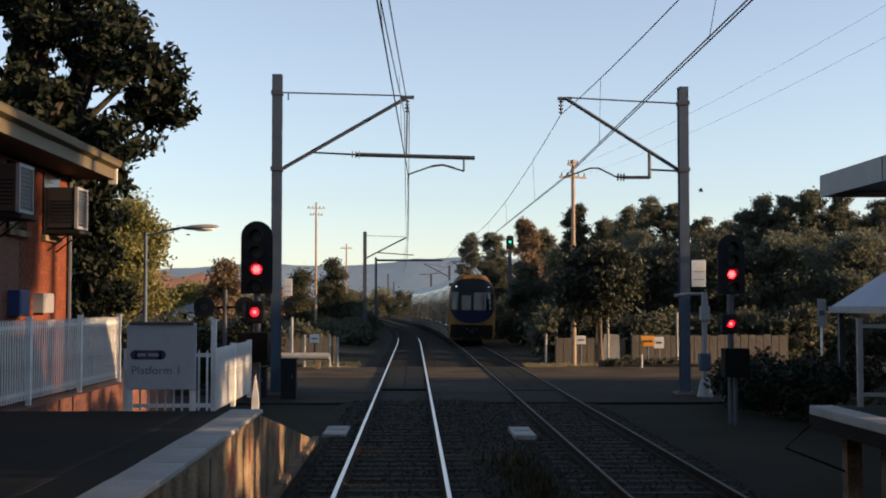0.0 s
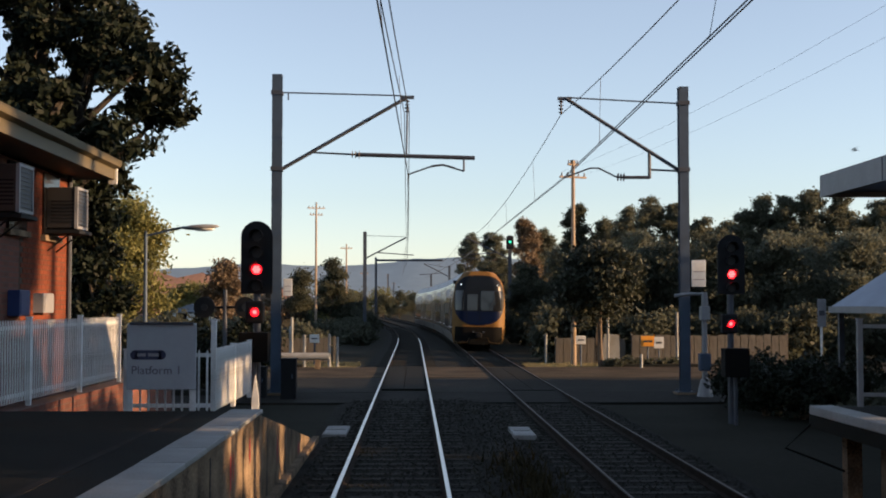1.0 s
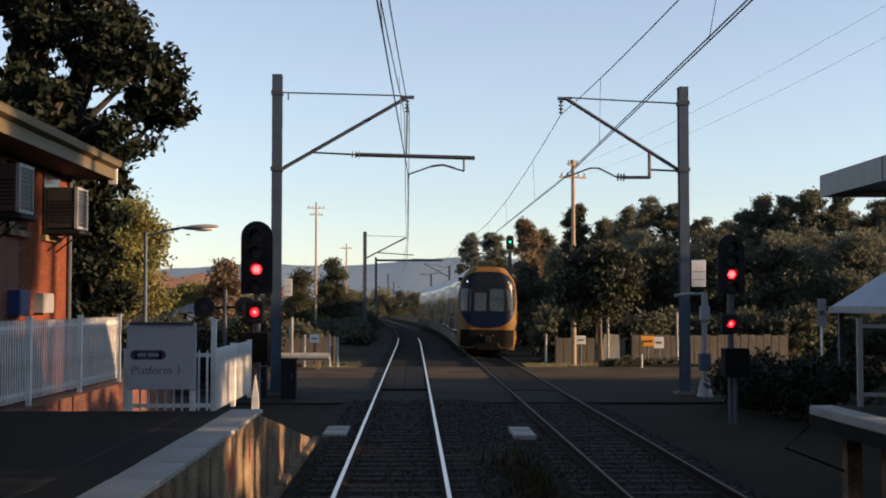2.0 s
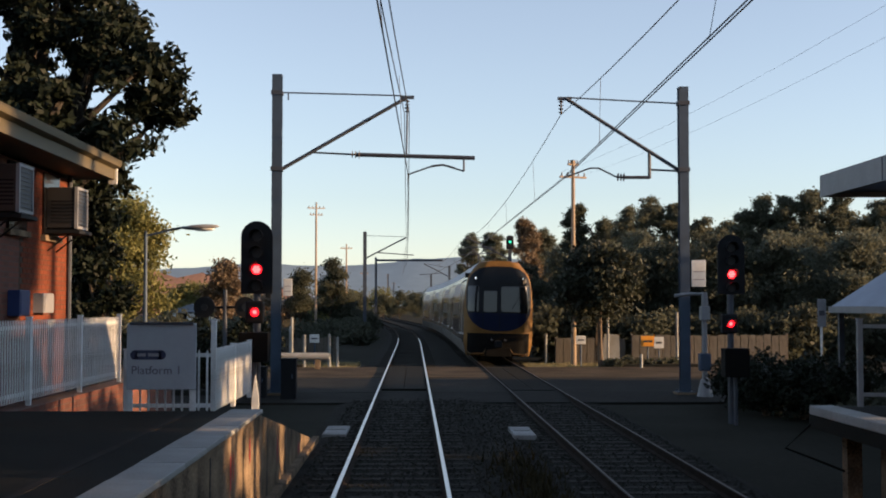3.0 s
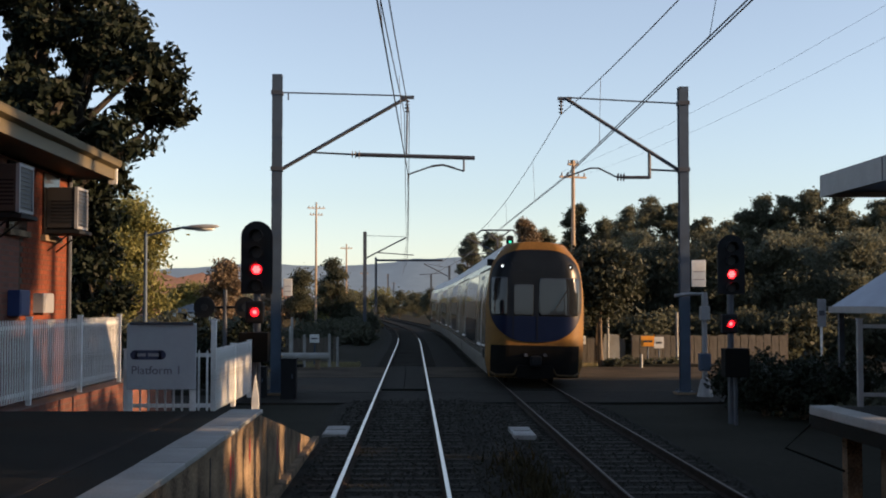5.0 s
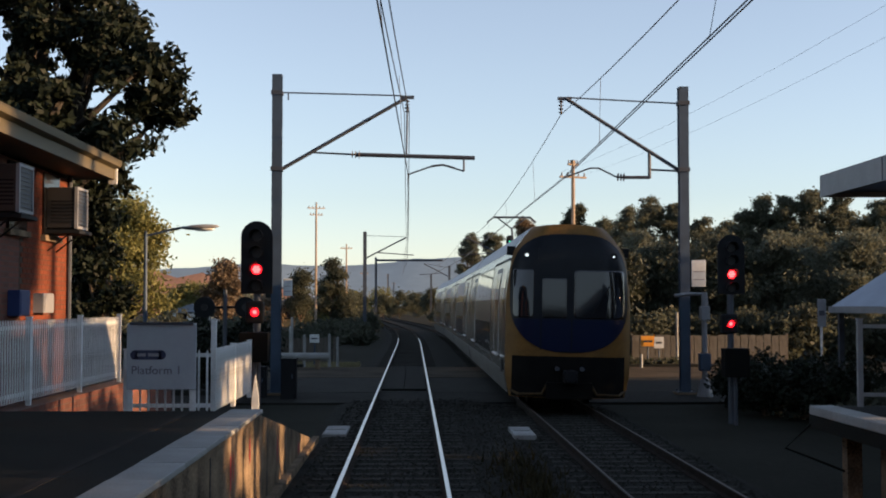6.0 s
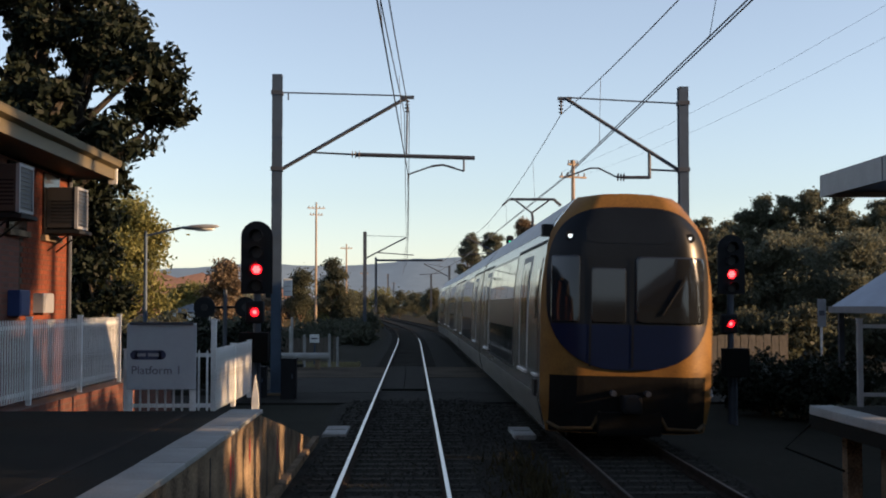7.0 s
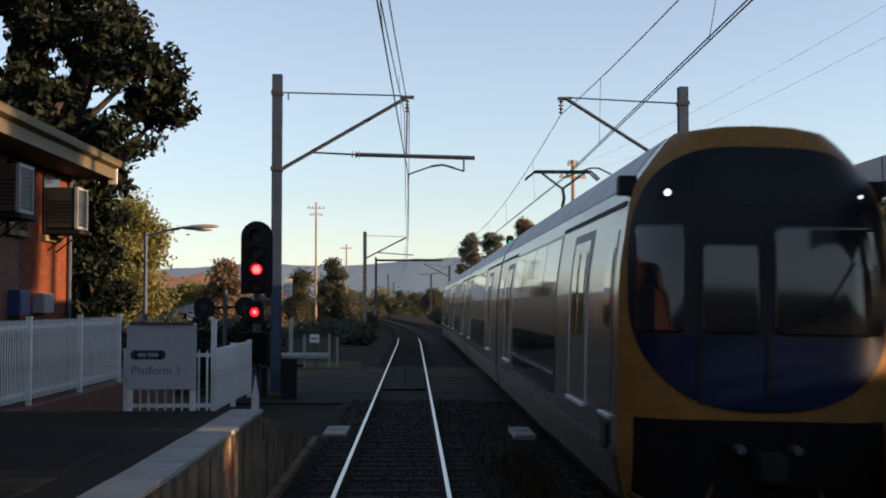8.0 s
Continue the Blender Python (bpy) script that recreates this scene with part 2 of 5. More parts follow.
def limb(bm, a, b, r0, r1, rng, n=4, bend=0.12):
    a, b = Vector(a), Vector(b)
    pts = [a.lerp(b, i / n) for i in range(n + 1)]
    for i in range(1, n):
        pts[i] += Vector(rng.normal(0, 1, 3)) * bend * (b - a).length / n
    for i in range(n):
        rod(bm, pts[i], pts[i + 1], r0 + (r1 - r0) * i / n, r0 + (r1 - r0) * (i + 1) / n, 7)


def tree(name, at, height, width, leaf, label, seed, clumps=160, per=30, size=0.16, base=0.3, spread=0.35, lobes=7, trunk=0.18, lobe=0.2, lean=0.0, group="", bark=None, gap=None):
    """Tapered trunk, limbs to each lobe of the crown, and clumps of leaves round the lobes."""
    rng = np.random.default_rng(seed)
    t = thing(name, pose(*at), label, "tree", group)
    bm = B()
    low = height * base
    fork = Vector((lean * 0.3, 0, low + height * 0.08))
    limb(bm, (0, 0, -0.3), fork, trunk, trunk * 0.7, rng, 4, 0.06)
    centres = []
    for i in range(lobes):
        a = i * 2.4 + seed + rng.uniform(-0.4, 0.4)
        h = low + (height - low) * (0.22 + 0.62 * i / max(1, lobes - 1)) + rng.uniform(-0.3, 0.3)
        f = math.sin(math.pi * min(0.95, (h - low) / (height - low) * 0.8 + 0.22))
        rad = width * lobe * rng.uniform(0.75, 1.2)
        r = (width / 2 - rad * 0.8) * f * rng.uniform(0.45, 1.0)
        c = Vector((math.cos(a) * r + lean, math.sin(a) * r, min(h, height - rad * 0.7)))
        centres.append((c, rad))
        limb(bm, fork, c, trunk * 0.45, trunk * 0.12, rng, 4, 0.2)
    part("trunk", bm, bark or M_BARK, t)
    cl = []
    for k in range(clumps):
        c, rad = centres[rng.integers(len(centres))]
        d = rng.normal(0, 1, 3)
        d /= np.linalg.norm(d)
        cl.append(np.array(c) + d * rad * rng.uniform(0.25, 1.0) * np.array([1, 1, 0.8]))
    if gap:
        # slanted open layer between upper and lower boughs, cut right through along the view
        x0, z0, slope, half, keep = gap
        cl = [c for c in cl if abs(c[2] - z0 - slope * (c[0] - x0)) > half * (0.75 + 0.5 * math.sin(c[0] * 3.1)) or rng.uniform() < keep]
    v, f = leaf_cloud(rng, cl, per, spread, size)
    from_arrays("crown", v, f, leaf, t)
    return t


def bush(name, at, width, height, leaf, label, seed, n=2500, size=0.1):
    rng = np.random.default_rng(seed)
    t = thing(name, pose(*at), label, "bush")
    bm = B()
    for i in range(5):
        a = i * 1.3
        limb(bm, (0, 0, -0.1), (math.cos(a) * width * 0.3, math.sin(a) * width * 0.3, height * 0.7), 0.03, 0.01, rng, 3)
    part("stems", bm, M_BARK, t)
    cl = []
    for k in range(n // 25):
        d = rng.normal(0, 1, 3)
        d /= np.linalg.norm(d)
        d *= rng.uniform(0.4, 1.0)
        cl.append(np.array([d[0] * width / 2, d[1] * width / 2, height * 0.5 + d[2] * height * 0.5]))
    v, f = leaf_cloud(rng, cl, 25, min(width, height) * 0.09, size)
    from_arrays("crown", v, f, leaf, t)
    return t


# ---- ground, road, tracks ----
TRACK_L, TRACK_R, LOW = -0.285, 3.62, -0.045


def bend(y):
    """How far the line has swung to the left at a distance along it."""
    if y < 80:
        return 0.0
    if y < 165:
        return 3.75e-4 * (y - 80) ** 2
    return 2.71 + 0.0638 * (y - 165)


def sweep(bm, outline, y0, y1):
    """A closed outline of (x, z) drawn along the line, which bends in the distance."""
    ys = [y0] + [y for y in range(80, 300, 8) if y0 < y < y1] + [y1]
    rings = [[bm.verts.new((x - bend(y), y, z)) for x, z in outline] for y in ys]
    n = len(outline)
    for u, v in zip(rings, rings[1:]):
        for i in range(n):
            bm.faces.new((u[i], u[(i + 1) % n], v[(i + 1) % n], v[i]))
    bm.faces.new(rings[0][::-1])
    bm.faces.new(rings[-1])
    bmesh.ops.recalc_face_normals(bm, faces=bm.faces)
    return bm


GZ = -0.24                         # ground beside the ballast; the rail heads are at 0
bm = B()
xs = [-2500, -300, -60, -20, 0, 20, 60, 300, 2500]
ys = [-3500, -60, 0, 40, 100, 300, 1000, 4800]
grid = [[bm.verts.new((x, y, GZ)) for x in xs] for y in ys]
for j in range(len(ys) - 1):
    for i in range(len(xs) - 1):
        bm.faces.new((grid[j][i], grid[j][i + 1], grid[j + 1][i + 1], grid[j + 1][i]))
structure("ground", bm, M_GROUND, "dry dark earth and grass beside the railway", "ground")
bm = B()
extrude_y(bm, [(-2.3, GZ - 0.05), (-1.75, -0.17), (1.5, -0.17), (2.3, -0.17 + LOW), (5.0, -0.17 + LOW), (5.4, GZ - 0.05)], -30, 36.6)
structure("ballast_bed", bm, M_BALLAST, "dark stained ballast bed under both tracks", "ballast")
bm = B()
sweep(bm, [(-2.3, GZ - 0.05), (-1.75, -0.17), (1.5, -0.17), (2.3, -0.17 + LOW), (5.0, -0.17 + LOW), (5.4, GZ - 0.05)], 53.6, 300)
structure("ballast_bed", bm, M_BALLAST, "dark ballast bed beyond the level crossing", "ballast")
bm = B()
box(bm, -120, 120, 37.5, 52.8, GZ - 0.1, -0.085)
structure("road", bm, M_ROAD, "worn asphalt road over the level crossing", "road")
# Paler sheet over the road's far half; the low sun is in its colour.
M_SUNLIT_ROAD = mat("sunlit_road_tone", (0.064, 0.053, 0.038), 0.95, vary=0.45, scale=0.5, fine=14, bump=0.4, tint=(0.04, 0.035, 0.026), spec=0.05)
bm = B()
box(bm, -16, 16, 45.2, 52.7, -0.1, -0.079)
structure("sunlit_road_band", bm, M_SUNLIT_ROAD, "paler sheet on the crossing road, standing in for its sunlit half", "road edge")
for y0, y1 in ((36.75, 37.5), (52.8, 53.5)):
    bm = B()
    box(bm, -40, -4.6, y0, y1, GZ - 0.1, 0.02, 0.02)
    structure("kerb", bm, M_ROAD, "dark worn kerb along the crossing road", "kerb")
    bm = B()
    box(bm, 8.6, 40, y0, y1, GZ - 0.1, 0.02, 0.02)
    structure("kerb", bm, M_ROAD, "dark worn kerb along the crossing road", "kerb")

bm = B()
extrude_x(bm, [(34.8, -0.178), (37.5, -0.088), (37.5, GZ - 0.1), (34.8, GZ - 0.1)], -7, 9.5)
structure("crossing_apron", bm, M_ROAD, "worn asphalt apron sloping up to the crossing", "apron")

RAIL = [(-0.07, -0.16), (0.07, -0.16), (0.07, -0.145), (0.012, -0.12), (0.012, -0.045), (0.035, -0.035), (0.035, -0.006), (-0.035, -0.006), (-0.035, -0.035), (-0.012, -0.045), (-0.012, -0.12), (-0.07, -0.145)]


def track(x, z, label, head):
    t = tagged(thing("railway_track", pose(x, 0, z), label, "railway track"), kind="structure")
    hw = 0.033 if head is M_RAILTOP else 0.019
    for s in (-0.7525, 0.7525):
        bm = B()
        sweep(bm, [(s + a, z) for a, z in RAIL], -25, 300)
        r = part("rail", bm, M_RUST, t, "rusty steel rail with a polished head")
        # Past 96 m rust colour replaces the polished head, imitating rails lost in shade.
        for y0, y1, surface in ((-25, 96, head), (96, 300, M_RUST)):
            bm = B()
            sweep(bm, [(s - hw, -0.008), (s + hw, -0.008), (s + hw * 0.8, 0.0), (s - hw * 0.8, 0.0)], y0, y1)
            part("rail_head", bm, surface, r)
    return t


left_track = track(TRACK_L, 0, "bright polished steel rails on dark sleepers", M_RAILTOP)
right_track = track(TRACK_R, LOW, "dull steel rails on dark sleepers, used by the train", M_DULLRAIL)


# rubber panels that fill the crossing between and beside the rails
bm = B()
box(bm, -0.33, 0.33, 0, 1.72, -0.1, -0.022, 0.015)
panel0 = None
for x in (TRACK_L, TRACK_R):
    trk = left_track if x == TRACK_L else right_track
    for i in range(8):
        for dx in (-0.335, 0.335):
            if panel0 is None:
                panel0 = part("crossing_panel", bm, M_ASPHALT, trk, "dark crossing panel between the rails")
                panel0.location = (dx, 38.2 + i * 1.76, 0)
            else:
                same_part("crossing_panel", panel0, trk, (dx, 38.2 + i * 1.76, 0))


# ---- platforms ----
PZ = 1.14
# left platform: a solid edge wall with a pale coping, and a ramp at its end
bm = B()
extrude_x(bm, [(-40, GZ), (-40, PZ - 0.055), (16.3, PZ - 0.055), (24.9, -0.12), (25.1, GZ)], -2.25, -1.97)
structure("platform_wall", bm, M_CONC_OLD, "stained concrete platform edge wall ending in a ramp", "wall")
bm = B()
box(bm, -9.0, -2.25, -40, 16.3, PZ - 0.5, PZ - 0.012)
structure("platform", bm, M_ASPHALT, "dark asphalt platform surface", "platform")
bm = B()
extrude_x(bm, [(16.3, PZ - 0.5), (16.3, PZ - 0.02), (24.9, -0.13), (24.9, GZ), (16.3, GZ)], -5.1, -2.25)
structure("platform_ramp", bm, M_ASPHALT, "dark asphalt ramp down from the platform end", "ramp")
coping = tagged(thing("platform_coping", pose(0, 0, 0), "pale worn concrete coping slabs along the platform edge", "coping"), kind="structure")
first = None
for i in range(24):
    y = -10.0 + i * 1.1
    if y + 1.09 > 16.4:
        break
    if first is None:
        bm = B()
        box(bm, -0.205, 0.205, 0, 1.092, -0.055, 0, 0.012)
        first = part("slab", bm, M_CONC, coping)
        first.location = (-2.135, y, PZ)
    else:
        same_part("slab", first, coping, (-2.135, y, PZ + 0.003 * ((i * 7) % 3 - 1)))
bm = B()
box(bm, -2.86, -2.78, -12, 16.2, PZ - 0.012, PZ - 0.006)
structure("platform_line", bm, mat("faded_line_paint", (0.028, 0.026, 0.024), 0.9, vary=0.4, scale=4, fine=30, spec=0.05), "faded painted line on the platform", "line marking")

bm = B()
box(bm, -1.968, -1.85, 2, 25.0, GZ, -0.08, 0.01)
structure("wall_ledge", bm, M_CONC_OLD, "narrow pale concrete ledge at the foot of the platform wall", "ledge")

# dark joints and old paint on the platform wall
for i, y in enumerate((7.6, 10.0, 12.4, 14.8, 17.2, 19.6)):
    top = PZ - 0.15 if y < 16.3 else PZ - 0.15 - (y - 16.3) * 0.1465
    bm = B()
    box(bm, -1.972, -1.966, y, y + 0.05, GZ + 0.1, top)
    structure("wall_joint", bm, M_BLACK, "dark vertical joint in the platform wall", "joint")
M_REDPAINT = mat("old_red_paint", (0.3, 0.02, 0.02), 0.7, vary=0.4, scale=6, fine=40, bump=0.1)
for y, z, w, h in ((13.8, 0.66, 0.07, 0.26), (14.02, 0.7, 0.04, 0.2), (15.4, 0.74, 0.06, 0.22), (18.5, 0.4, 0.1, 0.22), (21.9, 0.02, 0.2, 0.14)):
    bm = B()
    n = 16
    ring = [bm.verts.new((-1.9655, y + w * math.cos(math.tau * q / n) * (0.75 + 0.25 * math.sin(q * 2.6 + y)), z + h * math.sin(math.tau * q / n) * (0.8 + 0.2 * math.cos(q * 3.7 + y)))) for q in range(n)]
    bm.faces.new(ring)
    structure("paint_patch", bm, M_REDPAINT, "faded streak of old red paint on the wall", "paint")

# brick wall under the fence
bm = B()
box(bm, -5.45, -5.1, 12.0, 27.0, GZ, PZ - 0.03)
structure("retaining_wall", bm, M_BRICK, "low red brick retaining wall under the white fence", "wall")

# right platform: slab on posts
bm = B()
box(bm, 5.3, 12.5, -40, 16.96, PZ - 0.3, PZ - 0.012)
structure("platform", bm, M_ASPHALT, "dark asphalt surface of the opposite platform", "platform")
bm = B()
box(bm, 5.28, 5.62, -40, 16.9, PZ - 0.12, PZ, 0.02)
structure("platform_coping", bm, M_CONC, "pale concrete coping of the opposite platform", "coping")
bm = B()
box(bm, 6.2, 12.5, -40, 16.8, GZ, PZ - 0.3)
structure("platform_wall", bm, M_CONC_OLD, "shaded wall set back below the opposite platform", "wall")


# ---- fences ----
def white_fence(label, a, b, z, height, step, posts_extra=0.06, palings=True, tall=1.0, paint=M_WHITE):
    """White steel fence from a to b (x, y), with its posts, two rails and palings."""
    a, b = Vector((*a, 0)), Vector((*b, 0))
    d = b - a
    L = d.length
    ang = math.atan2(d.y, d.x)
    t = thing("fence", pose(a.x, a.y, z, 0, 0, math.degrees(ang)), label, "fence", "white fences")
    n = max(1, round(L / step))
    bm = B()
    box(bm, -0.035, 0.035, -0.035, 0.035, -0.05, height + posts_extra, 0.008)
    box(bm, -0.042, 0.042, -0.042, 0.042, height + posts_extra, height + posts_extra + 0.02)
    p0 = part("post", bm, paint, t)
    p0.scale = (1, 1, tall)
    for i in range(1, n + 1):
        same_part("post", p0, t, (L * i / n, 0, 0))
    for h in (height * 0.13, height * 0.94):
        bm = B()
        box(bm, 0, L, -0.02, 0.02, h - 0.025, h + 0.025)
        part("rail", bm, paint, t)
    if palings:
        bm = B()
        w = 0.013
        extrude_y(bm, [(-w, height * 0.05), (w, height * 0.05), (w, height * 0.99), (0, height * 1.03), (-w, height * 0.99)], -0.035, -0.02)
        q0 = part("paling", bm, paint, t)
        k = int(L / 0.105)
        q0.location = (0.08, 0, 0)
        for i in range(1, k):
            same_part("paling", q0, t, (0.08 + i * (L - 0.16) / (k - 1), 0, 0))
    return t


white_fence("white painted steel paling fence on the brick wall", (-5.25, 12.2), (-5.25, 22.8), PZ, 1.1, 2.65)
white_fence("white paling fence across the platform end behind the sign", (-3.8, 16.95), (-2.65, 16.95), PZ - 0.1, 0.82, 1.15, 0.02)
white_fence("white paling fence beside the platform ramp", (-2.65, 16.95), (-2.65, 20.6), PZ - 0.1, 0.84, 1.8, 0.02, tall=1.42)
# White railing drawn in M_GREY, so its shade sits in the colour.
white_fence("white railing at the end of the opposite platform, greyed for shade", (5.94, 16.8), (9.2, 16.8), PZ, 1.12, 0.55, 0.02, palings=False, paint=M_GREY)


# ---- platform sign ----
def platform_sign():
    t = thing("platform_sign", pose(-3.72, 16.6, PZ), "white platform sign with dark oval badge, on two posts", "sign")
    bm = B()
    box(bm, 0, 0.9, -0.02, 0.02, 0.24, 1.08, 0.01)
    part("board", bm, M_SIGN, t)
    for x in (0.04, 0.86):
        bm = B()
        box(bm, x - 0.03, x + 0.03, 0.02, 0.06, -0.05, 1.1)
        part("post", bm, M_WHITE, t)
    bm = B()
    for cx in (0.11, 0.45):
        bmesh.ops.create_cone(bm, cap_ends=True, segments=20, radius1=0.06, radius2=0.06, depth=0.006, matrix=pose(cx, -0.024, 0.69, 90))
    box(bm, 0.11, 0.45, -0.027, -0.021, 0.63, 0.75)
    badge = part("badge", bm, M_NAVY, t, "dark oval badge")
    bm = B()
    box(bm, 0.14, 0.25, -0.0305, -0.027, 0.67, 0.71)
    box(bm, 0.28, 0.42, -0.0305, -0.027, 0.67, 0.71)
    part("lettering_bars", bm, M_GREY, badge)
    cu = bpy.data.curves.new("words", 'FONT')
    cu.body, cu.size, cu.extrude = "Platform 1", 0.155, 0.002
    o = new("words", cu)
    o.data.materials.append(M_FADED)
    o.parent = t
    o.matrix_local = pose(0.06, -0.024, 0.44, 90)
    bm = B()
    box(bm, 0.04, 0.86, -0.05, 0.02, 1.08, 1.115)
    part("top_rail", bm, M_STEEL, t)
    return t


platform_sign()


# ---- station building on the left platform ----
M_MORTAR = mat("grey_mortar", (0.075, 0.062, 0.05), 0.95, vary=0.3, scale=3, fine=50, bump=0.3, spec=0.05)


def piece_mat(name, c1, c2):
    """Brick faces that differ from piece to piece."""
    m = mat(name, c1, 0.85, vary=0.3, scale=6, fine=70, bump=0.3, spec=0.1)
    nt = m.node_tree
    b = nt.nodes["Principled BSDF"]
    old = b.inputs["Base Color"].links[0].from_socket
    info = nt.nodes.new("ShaderNodeObjectInfo")
    ramp = nt.nodes.new("ShaderNodeValToRGB")
    ramp.color_ramp.elements[0].color, ramp.color_ramp.elements[1].color = (*c1, 1), (*c2, 1)
    nt.links.new(info.outputs["Random"], ramp.inputs[0])
    mx = nt.nodes.new("ShaderNodeMix")
    mx.data_type = 'RGBA'
    mx.inputs[0].default_value = 0.6
    nt.links.new(old, mx.inputs[6])
    nt.links.new(ramp.outputs[0], mx.inputs[7])
    nt.links.new(mx.outputs[2], b.inputs["Base Color"])
    return m


M_BRICKPIECE = piece_mat("fired_red_brick", (0.16, 0.045, 0.022), (0.075, 0.026, 0.017))


def brick_field(wall):
    """Single bricks on the stretch of wall at the corner, a few millimetres proud of the mortar."""
    bm = B()
    box(bm, 0.0, 0.004, -2.95, -0.02, 2.22, 4.84)
    part("mortar_bed", bm, M_MORTAR, wall)
    bm = B()
    box(bm, 0.002, 0.013, -0.115, 0.115, 0, 0.076, 0.002)
    b0 = None
    rows = int((4.84 - 2.22) / 0.087)
    for j in range(rows):
        for i in range(12):
            y = -0.14 - i * 0.24 - (0.12 if j % 2 else 0.0)
            if y < -2.82:
                continue
            z = 2.23 + j * 0.087
            if b0 is None:
                b0 = part("brick", bm, M_BRICKPIECE, wall)
                b0.location = (0, y, z)
            else:
                same_part("brick", b0, wall, (0.002 * math.sin(i * 5.1 + j * 3.3), y, z))


def station_building():
    t = thing("station_building", pose(-6.5, 24.0, 0), "red brick station building with cream fascia and flat roof", "building")
    # The stretch behind the eye is unseen, added to cut ambient light.
    bm = B()
    box(bm, -5.5, 0, -64, 0, GZ, 4.85)
    wall = part("wall", bm, M_BRICK, t)
    brick_field(wall)
    bm = B()
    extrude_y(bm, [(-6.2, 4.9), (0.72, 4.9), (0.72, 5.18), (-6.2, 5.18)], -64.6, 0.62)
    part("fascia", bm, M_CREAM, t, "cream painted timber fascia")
    bm = B()
    extrude_y(bm, [(-6.3, 5.18), (0.82, 5.18), (0.82, 5.27), (-3, 5.6), (-6.3, 5.3)], -64.7, 0.72)
    part("roof", bm, M_TIN, t, "grey sheet metal roof")
    bm = B()
    rod(bm, (0.06, -0.12, 0.5), (0.06, -0.12, 4.9), 0.045)
    part("downpipe", bm, M_STEEL, t)
    bm = B()
    extrude_y(bm, [(0.72, 5.1), (0.84, 5.14), (0.86, 5.26), (0.72, 5.26)], -64.6, 0.6)
    part("gutter", bm, M_CREAM, t, "cream eaves gutter")
    # White board end carries the sunlight that catches the roof corner.
    bm = B()
    box(bm, 0.6, 0.76, 0.6, 0.66, 4.82, 5.2)
    part("sunlit_fascia_end", bm, M_WHITE, t, "board end at the roof corner, painted pale for the sun on it")
    for y in (-1.2, -3.1):
        bm = B()
        box(bm, -0.05, 0.05, y - 0.55, y + 0.4, 3.7, 4.8)
        w = part("window", bm, M_PANE, t)
        bm = B()
        box(bm, -0.02, 0.1, y - 0.62, y + 0.47, 3.6, 3.7)
        part("sill", bm, M_CONC_OLD, w)
    return t


def air_conditioner(y, z):
    t = thing("air_conditioner", pose(-6.45, y, z), "boxy window air conditioner sticking out of brick wall, casing darkened for shade", "air conditioner", "wall air conditioners")
    bm = B()
    box(bm, 0, 0.52, -0.35, 0.35, 0, 0.72, 0.02)
    # Near-black casing holds the shade of its near side; the frame stays pale.
    part("casing", bm, mat("shade_dark_enamel", (0.022, 0.021, 0.02), 0.5, vary=0.12, scale=3, fine=30, bump=0.03), t)
    bm = B()
    for i in range(9):
        box(bm, 0.52, 0.535, -0.3, 0.3, 0.08 + i * 0.066, 0.115 + i * 0.066)
    part("grille", bm, M_STEEL, t)
    bm = B()
    for i in range(7):
        box(bm, 0.08, 0.46, -0.362, -0.35, 0.1 + i * 0.06, 0.125 + i * 0.06)
    part("side_louvres", bm, M_BLACK, t)
    bm = B()
    for y0, y1, z0, z1 in ((-0.36, -0.31, -0.01, 0.73), (0.31, 0.36, -0.01, 0.73), (-0.31, 0.31, -0.01, 0.04), (-0.31, 0.31, 0.68, 0.73)):
        box(bm, 0.49, 0.545, y0, y1, z0, z1)
    part("front_frame", bm, M_GREY, t, "pale front frame")
    bm = B()
    box(bm, -0.02, 0.6, -0.42, 0.42, -0.1, -0.035, 0.01)
    part("drip_tray", bm, M_BLACK, t)
    for s in (-0.28, 0.28):
        bm = B()
        box(bm, -0.02, 0.52, s - 0.02, s + 0.02, -0.04, 0.0)
        rod(bm, (0.48, s, -0.02), (0.0, s, -0.4), 0.015)
        part("bracket", bm, M_BLACK, t)


def wall_box(y, z, w, h, material, label):
    t = thing("wall_box", pose(-6.5, y, z), label, "wall box", "boxes on the station wall")
    bm = B()
    box(bm, 0.0, 0.2, -w / 2, w / 2, 0, h, 0.015)
    part("casing", bm, material, t)
    bm = B()
    box(bm, 0.2, 0.21, -w / 2 + 0.04, w / 2 - 0.04, 0.04, h - 0.04)
    part("lid", bm, material, t)


wall_box(20.75, 2.3, 0.55, 0.42, M_SUNBLUE, "blue metal box fixed to the brick wall")
wall_box(22.1, 2.34, 0.6, 0.34, M_GREY, "grey meter box fixed to the brick wall")
station_building()
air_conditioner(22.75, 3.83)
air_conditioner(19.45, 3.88)


